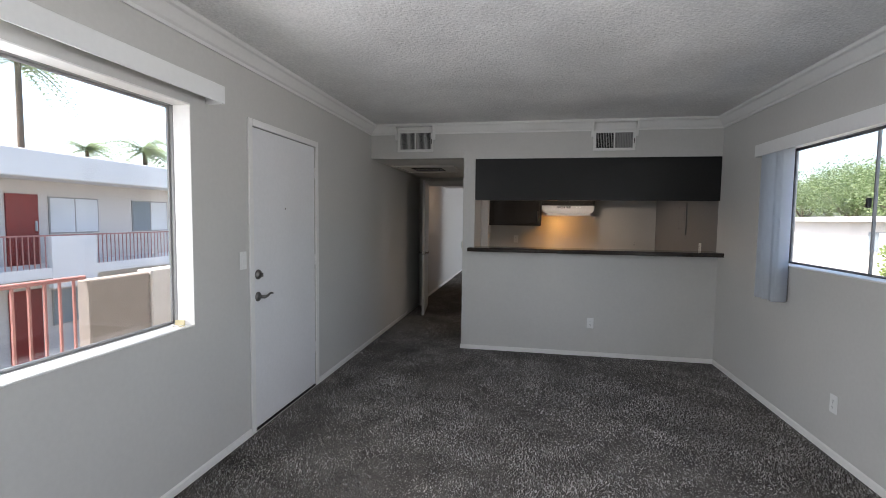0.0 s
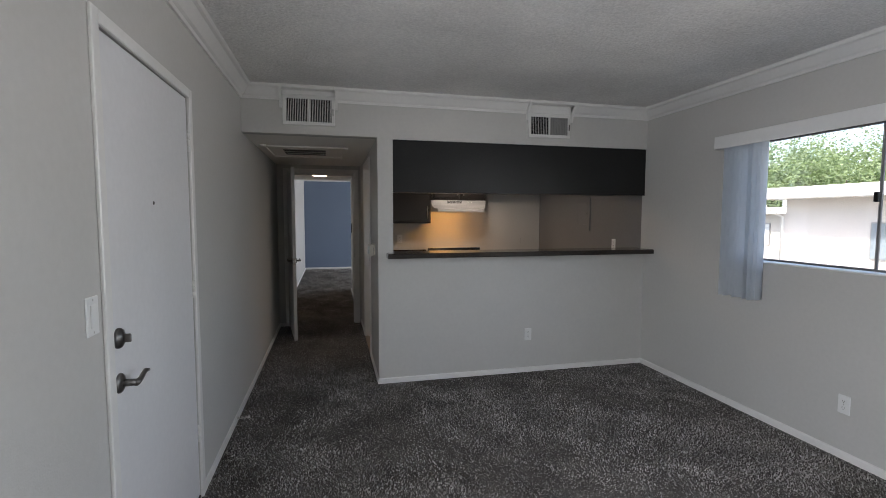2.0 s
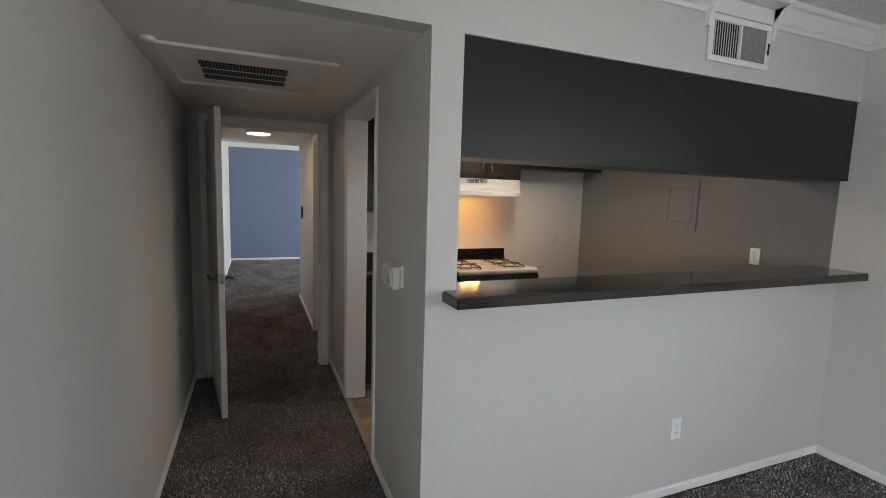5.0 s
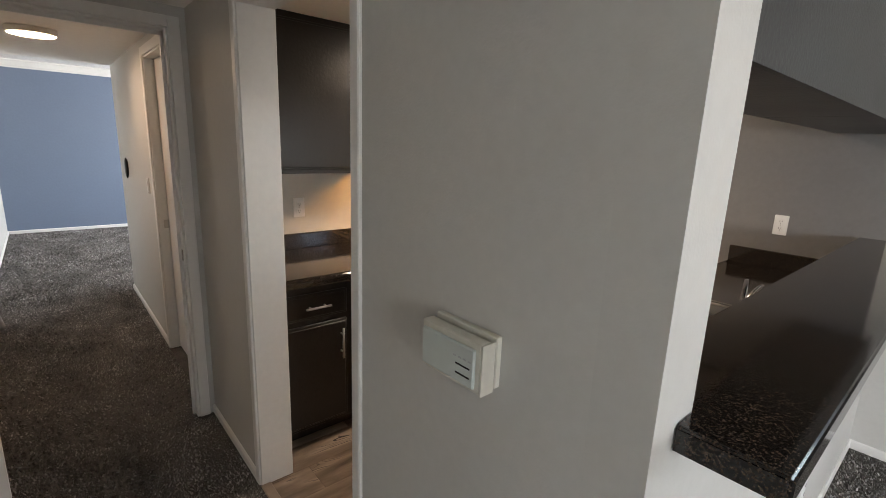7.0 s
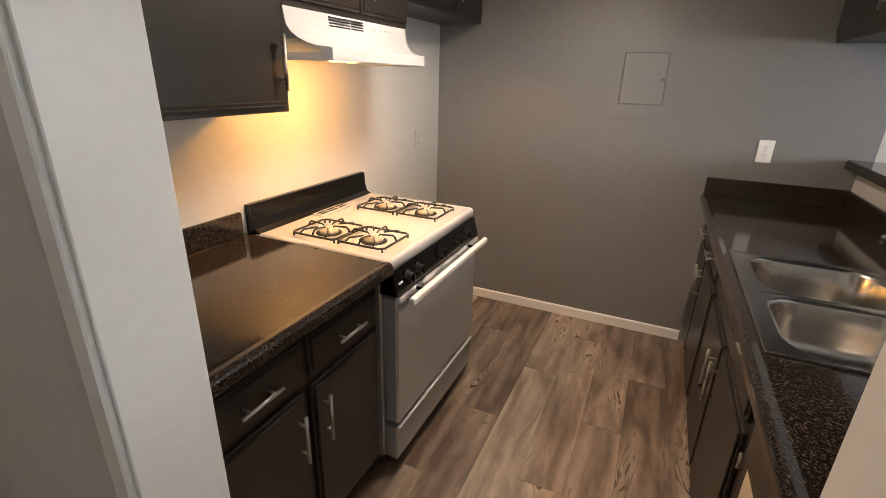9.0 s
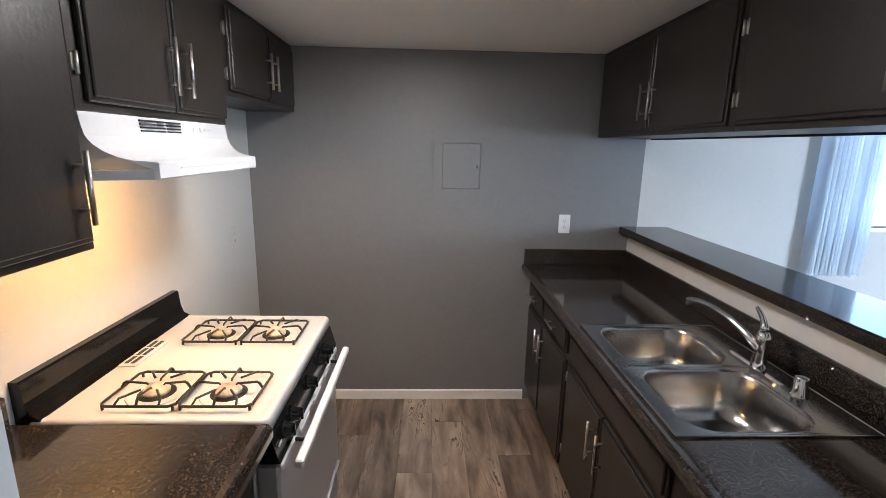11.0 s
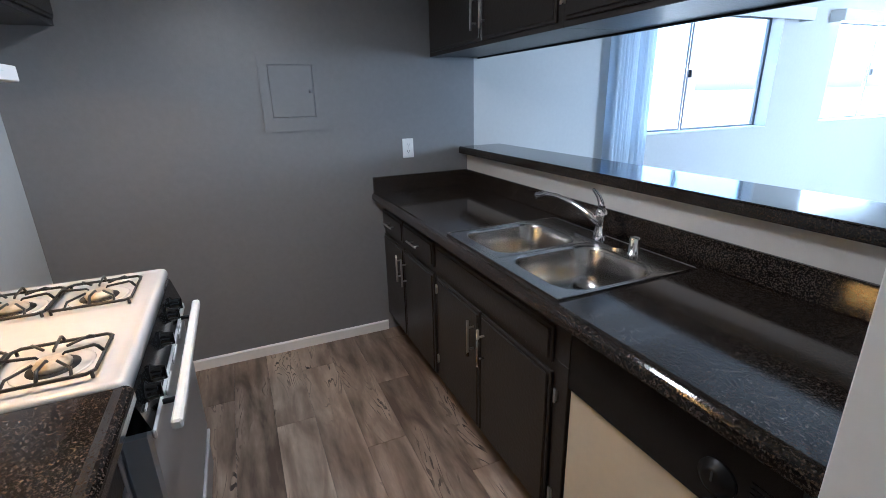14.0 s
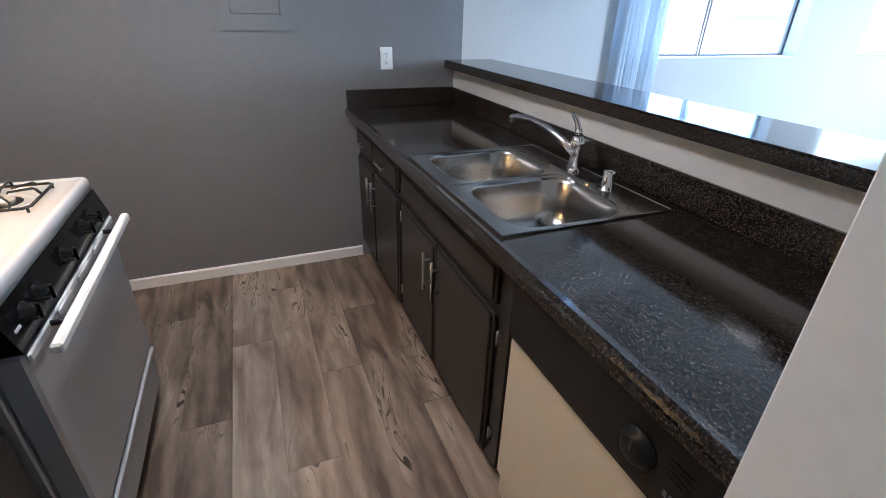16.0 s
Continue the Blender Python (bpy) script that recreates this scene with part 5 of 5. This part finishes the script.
fc = thing("faucet", "chrome single-lever kitchen faucet on the sink deck", "faucet", (0.60, 5.536, ZR))
bm = bmesh.new()
outline = rounded(0.60 - 0.125, 0.60 + 0.125, 5.536 - 0.027, 5.536 + 0.027, 0.025, 6)
extrude(bm, outline, "z", ZR, ZR + 0.008)
part("deck_plate", bm, CHROME, fc)
bm = bmesh.new()
lathe(bm, [(0.024, 0), (0.023, 0.02), (0.0185, 0.05), (0.0185, 0.075), (0.022, 0.085), (0.022, 0.105), (0.016, 0.118), (0.006, 0.122)], (0.60, 5.536, ZR + 0.008), "z", 28)
part("body", bm, CHROME, fc)
bm = bmesh.new()
sp = [(0.60, 5.549, 0.988), (0.65, 5.562, 1.018), (0.72, 5.581, 1.048), (0.79, 5.599, 1.063), (0.85, 5.614, 1.063), (0.893, 5.625, 1.053), (0.902, 5.627, 1.037)]
tube(bm, sp, [0.014, 0.0115, 0.010, 0.0095, 0.0095, 0.011, 0.011], 14)
part("spout", bm, CHROME, fc)
bm = bmesh.new()
tube(bm, [(0.60, 5.536, 1.045), (0.608, 5.533, 1.059), (0.628, 5.528, 1.081), (0.655, 5.522, 1.095), (0.672, 5.518, 1.099)], [0.014, 0.012, 0.009, 0.008, 0.007], 12)
part("lever", bm, CHROME, fc)
bm = bmesh.new()
lathe(bm, [(0.024, 0), (0.024, 0.004), (0.019, 0.006), (0.019, 0.056), (0.017, 0.062), (0.006, 0.063)], (0.425, 5.536, ZR), "z", 24)
solo("air_gap", bm, CHROME, "chrome cylinder air gap on the sink deck", "air gap")

# ---- painted electrical panel ----
ep = thing("electrical_panel", "breaker panel painted over in the wall's grey", "electrical panel", (XR, 6.445, 1.495))
bm = bmesh.new()
slab(bm, "x", XR - 0.014, XR, 6.286, 6.606, 1.297, 1.692, [(6.333, 6.561, 1.367, 1.637)])
part("frame", bm, GREY, ep)
part("panel_door", one(XR - 0.0146, XR - 0.001, 6.336, 6.558, 1.370, 1.634, b=0.002), GREY, ep)
bm = bmesh.new()
lathe(bm, [(0.009, 0), (0.009, 0.004), (0.004, 0.006)], (XR - 0.0146, 6.352, 1.50), "-x", 14)
part("latch", bm, GREY, ep)

# small scraps on the sill of the entrance window
pl = thing("paper_scrap", "torn yellowed paper label in the sill corner", "litter", (XL - 0.05, 2.33, LW[2] + 0.013))
bm = bmesh.new()
box(bm, XL - 0.082, XL - 0.030, 2.355, 2.362, LW[2] + 0.0125, LW[2] + 0.038)
bmesh.ops.rotate(bm, cent=(XL - 0.05, 2.36, LW[2] + 0.012), matrix=pose(0, 0, 0, -14, 0, 8).to_3x3(), verts=bm.verts)
part("label", bm, PAPER, pl)
rnd = random.Random(8)
for k in range(7):
    x, y = XL - 0.075 + 0.012 * k + rnd.uniform(-0.006, 0.006), 2.325 + rnd.uniform(-0.02, 0.02)
    bm = bmesh.new()
    tube(bm, [(x, y, LW[2] + 0.014), (x + rnd.uniform(-0.012, 0.012), y + rnd.uniform(-0.012, 0.012), LW[2] + 0.016), (x + rnd.uniform(-0.02, 0.02), y + rnd.uniform(-0.01, 0.01), LW[2] + 0.014)], 0.0025, 5)
    part("chip", bm, PAPER if k % 2 else TRIM, pl)

# ---- kitchen floor: planks ----
kf = thing("floor_kitchen", "grey-brown weathered wood-look vinyl planks", "floor", (0.75, 6.5, -0.02), kind="structure")
part("underlay", one(HX0 + 0.035, XR, KY0, KY1, -0.12, -0.026), DARKSLOT, kf)
PW, PL = 0.18, 1.22
data = bpy.data.meshes.new("plank")
bm = bmesh.new()
box(bm, 0.0006, PL - 0.0006, 0.0005, PW - 0.0005, -0.026, -0.02, b=0.0007)
bm.to_mesh(data)
bm.free()
data.materials.append(PLANK)
rnd = random.Random(21)
y, row = KY0 - 0.055, 0
while y < KY1:
    x = -0.65 - (0.37 * row % 1.0) * PL + 0.21
    while x < XR:
        a, b = max(x, HX0 + 0.036), min(x + PL, XR)
        if b - a > 0.02:
            y0, y1 = max(y, KY0), min(y + PW, KY1)
            whole = abs(b - a - PL) < 1e-6 and abs(y1 - y0 - PW) < 1e-6
            if whole:
                ob = new("plank", data)
                ob.parent, ob.matrix_parent_inverse = kf, kf.matrix_basis.inverted()
                ob.location = (x, y, 0)
            else:
                bm = bmesh.new()
                box(bm, a - x + 0.0006, b - x - 0.0006, y0 - y + 0.0005, y1 - y - 0.0005, -0.026, -0.02, b=0.0007)
                ob = part("plank", bm, PLANK, kf)
                ob.location = (x, y, 0)
        x += PL
    y, row = y + PW, row + 1

# ---- outside ----
GZ = -2.85
structure("ground", one(-2500, 2500, -2500, 2500, GZ - 0.3, GZ), GROUND, "courtyard paving and planting beds")
bm = bmesh.new()
slab(bm, "z", -0.30, -0.03, -3.40, XL - 0.15, -6, 9.5, [])
structure("pavement_walkway", bm, CONCRETE, "concrete access balcony outside the entrance")
structure("wall_below", one(XL - 0.15, 3.0, -1.35, 14.5, GZ, -0.26), STUCCO, "stucco storey below the flat")

rl = thing("railing", "faded red metal balcony railing", "railing", (-3.3, 1.0, -0.03))
bm = bmesh.new()
box(bm, -3.325, -3.275, -4.0, 3.205, 0.955, 0.985, b=0.006)
part("handrail", bm, RAILRED, rl)
part("bottom_rail", one(-3.315, -3.285, -4.0, 3.205, 0.06, 0.085), RAILRED, rl)
for k in range(66):
    y = 3.118 - 0.108 * k
    part("baluster", one(-3.308, -3.292, y - 0.008, y + 0.008, 0.085, 0.955), RAILRED, rl)
pw = thing("parapet_wall", "tan stucco balcony parapet", "wall", (-3.3, 5.5, -0.03))
part("smooth_section", one(-3.38, -3.26, 3.21, 3.80, -0.3, 0.945, b=0.01), STUCCO2, pw)
part("rough_section", one(-3.40, -3.24, 3.801, 9.5, -0.3, 0.965, b=0.01), STUCCO, pw)


def far_window(house, y0, y1, z0, z1, x, s, material, split=True):
    """A far slider on a facade across x that faces s."""
    w = part("window", one(*sorted((x, x + s * 0.03)), y0, y1, z0, z1), ALU, house)
    m = (y0 + y1) / 2
    for a, b in (((y0 + 0.04, m - 0.02), (m + 0.02, y1 - 0.04)) if split else ((y0 + 0.04, y1 - 0.04),)):
        part("pane", one(*sorted((x + s * 0.031, x + s * 0.04)), a, b, z0 + 0.04, z1 - 0.04), material if (a < m) == (s > 0) else CURTAIN, w)
    return w


# apartment block across the courtyard
ap = thing("apartment_building", "two-storey pale stucco block with red doors", "building", (-16, 12, GZ))
AX = -14.1
part("wall", one(AX - 8, AX, -14, 34, GZ, 3.0), STUCCO, ap)
part("roof", one(AX - 8.5, AX + 1.3, -14.5, 34.5, 2.43, 3.16, b=0.03), ROOFWHITE, ap, "deep white roof fascia")
part("walkway_slab", one(AX + 0.001, AX + 1.3, -14, 34, -0.30, -0.02), ROOFWHITE, ap)
for y0 in (10.58, 16.85, 22.0, 1.5, -8.0):
    dr = part("door", one(AX + 0.002, AX + 0.05, y0, y0 + 0.86, -0.02, 2.02), REDDOOR, ap, "red painted door")
    part("door_handle", one(AX + 0.051, AX + 0.10, y0 + 0.75, y0 + 0.79, 0.95, 1.25), PALEGREY, dr)
    part("door", one(AX + 0.002, AX + 0.05, y0 - 0.02, y0 + 0.86, GZ, GZ + 2.1), REDDOOR, ap, "red painted door")
for y0, y1 in ((11.76, 13.40), (14.74, 16.4), (18.2, 19.8), (24, 25.6), (7.0, 8.6), (4.0, 5.6)):
    far_window(ap, y0, y1, 0.86, 1.98, AX, 1, CURTAIN if y0 < 13 else WINGLASS)
    far_window(ap, y0, y1, GZ + 0.9, GZ + 2.0, AX, 1, WINGLASS)
part("balcony_panel", one(AX + 1.15, AX + 1.315, 10.75, 12.1, -0.60, 0.84), ROOFWHITE, ap)
part("top_rail", one(AX + 1.2, AX + 1.24, -14, 34, 0.84, 0.88), RAILRED, ap)
bm = bmesh.new()
for k in range(330):
    y = -14 + 0.145 * k
    if not 10.75 < y < 12.1:
        box(bm, AX + 1.21, AX + 1.23, y - 0.01, y + 0.01, -0.02, 0.84)
tagged(part("balusters", bm, RAILRED, ap), kind="stuff")

# buildings beyond the east windows
fl = thing("flat_roof_house", "low cream stucco house with flat roof", "building", (20, 17, GZ))
EX = 16.0
part("wall", one(EX, EX + 7, 15.0, 34, GZ, 1.55), STUCCO, fl)
part("roof", one(EX - 0.45, EX + 7.4, 14.98, 34.4, 1.55, 1.80, b=0.02), ROOFWHITE, fl)
for y0, y1, z0, z1 in ((24.0, 25.4, 0.15, 1.1), (18.35, 19.5, 0.35, 1.2), (20.9, 22.0, 0.4, 1.2), (16.2, 17.2, 0.3, 1.2)):
    far_window(fl, y0, y1, z0, z1, EX, -1, WINGLASS)
for k in range(6):
    bm = bmesh.new()
    lathe(bm, [(0.09, 0), (0.09, 0.5), (0.14, 0.55), (0.14, 0.62)], (EX + 1 + (k % 3) * 0.7, 16.5 + 1.9 * k, 1.79), "z", 10)
    part("roof_pipe", bm, PALEGREY, fl)
th2 = thing("stucco_house", "taller pale stucco house with eaves", "building", (18, 9, GZ))
part("wall", one(EX - 1.6, EX + 7, -12, 14.25, GZ, 2.05), STUCCO, th2)
part("roof", one(EX - 2.4, EX + 7.5, -12.5, 14.95, 2.05, 2.42, b=0.02), ROOFWHITE, th2)
for y0, y1, z0, z1 in ((10.2, 11.6, 0.2, 1.3), (6.0, 7.6, 0.2, 1.3), (1.5, 3.1, 0.2, 1.3), (-3, -1.4, 0.2, 1.3)):
    far_window(th2, y0, y1, z0, z1, EX - 1.6, -1, WINGLASS)
bm = bmesh.new()
tube(bm, [(EX - 2.3, 14.55, 2.0), (EX - 2.2, 14.45, 1.7), (EX - 1.7, 14.3, 1.45), (EX - 1.66, 14.27, GZ)], 0.05, 8)
part("downpipe", bm, ROOFWHITE, th2)


def leafy(bm, centre, radius, count, size, rnd, squash=0.8):
    """Small leaf blades scattered through clumps about a centre."""
    clumps = []
    for k in range(max(8, count // 45)):
        d = Vector((rnd.gauss(0, 1), rnd.gauss(0, 1), rnd.gauss(0, 1) * squash)).normalized() * radius * rnd.uniform(0.35, 1.0)
        clumps.append((Vector(centre) + Vector((d.x, d.y, d.z * squash)), radius * rnd.uniform(0.16, 0.36)))
    for k in range(count):
        c, r = rnd.choice(clumps)
        p = c + Vector((rnd.gauss(0, 0.5), rnd.gauss(0, 0.5), rnd.gauss(0, 0.4))) * r
        a = Vector((rnd.gauss(0, 1), rnd.gauss(0, 1), rnd.gauss(0, 0.6))).normalized() * size * rnd.uniform(0.6, 1.3)
        b = a.cross(Vector((rnd.gauss(0, 1), rnd.gauss(0, 1), rnd.gauss(0, 1)))).normalized() * size * 0.55
        bm.faces.new([bm.verts.new(p - a), bm.verts.new(p + b), bm.verts.new(p + a), bm.verts.new(p - b)])


def tree(at, height, radius, seed, material, name="tree", label="leafy green tree behind the houses", count=5200, size=0.105):
    rnd = random.Random(seed)
    t = thing(name, label, "tree", at, group="trees")
    bm = bmesh.new()
    x, y, z = at
    trunk = [(x + rnd.uniform(-0.1, 0.1) * k, y + rnd.uniform(-0.1, 0.1) * k, z + (height - radius) * k / 4) for k in range(5)]
    tube(bm, trunk, [0.24, 0.21, 0.18, 0.15, 0.10], 9)
    for k in range(6):
        a = rnd.uniform(0, 6.28)
        p = Vector(trunk[3])
        tube(bm, [p, p + Vector((math.cos(a) * radius * 0.35, math.sin(a) * radius * 0.35, radius * 0.4)), p + Vector((math.cos(a) * radius * 0.7, math.sin(a) * radius * 0.7, radius * rnd.uniform(0.5, 1.0)))], [0.09, 0.06, 0.02], 6)
    part("trunk", bm, BARK, t)
    bm = bmesh.new()
    leafy(bm, (x, y, z + height - radius * 0.75), radius, count, size, rnd)
    part("crown", bm, material, t)
    return t


for k, (x, y, h, r) in enumerate(((24, 30, 8.6, 3.2), (26, 24, 8.2, 3.0), (25, 36, 8.0, 3.0), (30, 20, 7.6, 2.8), (28, 41, 9.0, 3.4), (34, 27, 9.4, 3.4), (32, 14, 7.2, 2.6), (33, 35, 9.2, 3.3), (22, 27, 7.2, 2.5), (23, 33, 7.4, 2.6), (25, 20, 7.0, 2.4), (23, 23.5, 6.6, 2.2), (27, 46, 8.5, 3.2), (24, 40, 7.6, 2.8), (26, 50, 8.4, 3.2), (31, 55, 9.2, 3.6), (33, 46, 9.6, 3.4), (37, 62, 10, 3.8), (30, 64, 9, 3.6), (40, 52, 10.6, 4.0))):
    tree((x, y, GZ), h + 0.9, r, 40 + k, LEAF)
tree((13.2, 17.7, GZ), 3.9, 1.35, 77, LEAFY, "bush", "yellow-green bush in front of the house", 3600, 0.075)
for k, (x, y, h) in enumerate(((-30, 32.4, 9.4), (-34, 26.3, 14.6), (-44, 40.2, 10.9))):
    rnd = random.Random(90 + k)
    t = thing("palm_tree", "palm tree with feathery fronds", "tree", (x, y, GZ), group="palms")
    bm = bmesh.new()
    tube(bm, [(x, y, GZ), (x + 0.1, y, GZ + h * 0.5), (x, y + 0.1, GZ + h)], [0.26, 0.2, 0.17], 10)
    part("trunk", bm, BARK, t)
    bm = bmesh.new()
    for f in range(80):
        a, rise = rnd.uniform(0, 6.28), rnd.uniform(-0.5, 1.1)
        ln = rnd.uniform(2.2, 3.4)
        for j in range(12):
            u = (j + 1) / 12
            p = Vector((x, y, GZ + h)) + Vector((math.cos(a) * ln * u, math.sin(a) * ln * u, ln * (rise * u - 0.75 * u * u)))
            side = Vector((-math.sin(a), math.cos(a), -0.35))
            for s in (1, -1):
                tip = p + (side * s * 0.42 * (1.15 - u) + Vector((math.cos(a), math.sin(a), -0.3)) * 0.2)
                w = Vector((math.cos(a), math.sin(a), 0)) * 0.085
                bm.faces.new([bm.verts.new(p - w), bm.verts.new(p + w), bm.verts.new(tip)])
    part("crown", bm, PALM, t)


# ---- carpet pile ----
def pile(name, x0, x1, y0, y1, step, seed, label):
    """Short leaning tufts, matted in patches, over a stretch of carpet."""
    r = np.random.RandomState(seed)
    gx, gy = np.meshgrid(np.arange(x0, x1, step), np.arange(y0, y1, step))
    p = np.stack([gx.ravel(), gy.ravel()], 1) + r.uniform(-0.5, 0.5, (gx.size, 2)) * step
    p[:, 0], p[:, 1] = np.clip(p[:, 0], x0 + 0.004, x1 - 0.004), np.clip(p[:, 1], y0 + 0.004, y1 - 0.004)
    n = len(p)
    swirl = 2.2 * np.sin(p[:, 0] * 5.1 + 1.7 * np.sin(p[:, 1] * 3.3)) + 1.9 * np.sin(p[:, 1] * 6.3 + 2.1 * np.sin(p[:, 0] * 4.2)) + r.normal(0, 0.9, n)
    lean = np.abs(r.normal(0.85, 0.35, n)) + 0.25 * np.sin(p[:, 0] * 2.9 + p[:, 1] * 3.7)
    h = r.uniform(0.008, 0.017, n) * (step / 0.0105) ** 0.5
    d = np.stack([np.cos(swirl), np.sin(swirl)], 1)
    face = r.uniform(0, 2 * math.pi, n)
    w = np.stack([np.cos(face), np.sin(face)], 1) * (r.uniform(0.0034, 0.0066, n) * step / 0.0105)[:, None]
    tip = p + d * (h * np.sin(lean))[:, None]
    z = -0.010 + h * np.cos(lean)
    zero = np.full(n, -0.012)
    v = np.stack([np.column_stack([p - w, zero]), np.column_stack([p + w, zero]), np.column_stack([tip + w * 0.5, z]), np.column_stack([tip - w * 0.5, z * 0.96])], 1).reshape(-1, 3)
    data = bpy.data.meshes.new(name)
    data.vertices.add(4 * n)
    data.vertices.foreach_set("co", v.ravel())
    data.loops.add(4 * n)
    data.loops.foreach_set("vertex_index", np.arange(4 * n, dtype=np.int32))
    data.polygons.add(n)
    data.polygons.foreach_set("loop_start", np.arange(0, 4 * n, 4, dtype=np.int32))
    data.update(calc_edges=True)
    data.materials.append(TUFT)
    return tagged(new(name, data), label, "carpet", kind="stuff")


pile("carpet_pile", XL + 0.012, XR - 0.012, 1.25, YP - 0.012, 0.0105, 5, "short shaggy dark grey carpet tufts")
pile("carpet_pile", XL + 0.012, HX0 - 0.012, YP - 0.012, 7.72, 0.0105, 6, "short shaggy dark grey carpet tufts in the hall")
pile("carpet_pile", XL - 0.01, -0.655, 7.72, 10.6, 0.012, 7, "short shaggy dark grey carpet tufts in the back hall")
pile("carpet_pile", XL - 0.01, 0.6, 10.6, BY1 - 0.012, 0.016, 8, "short shaggy dark grey carpet tufts in the bedroom")
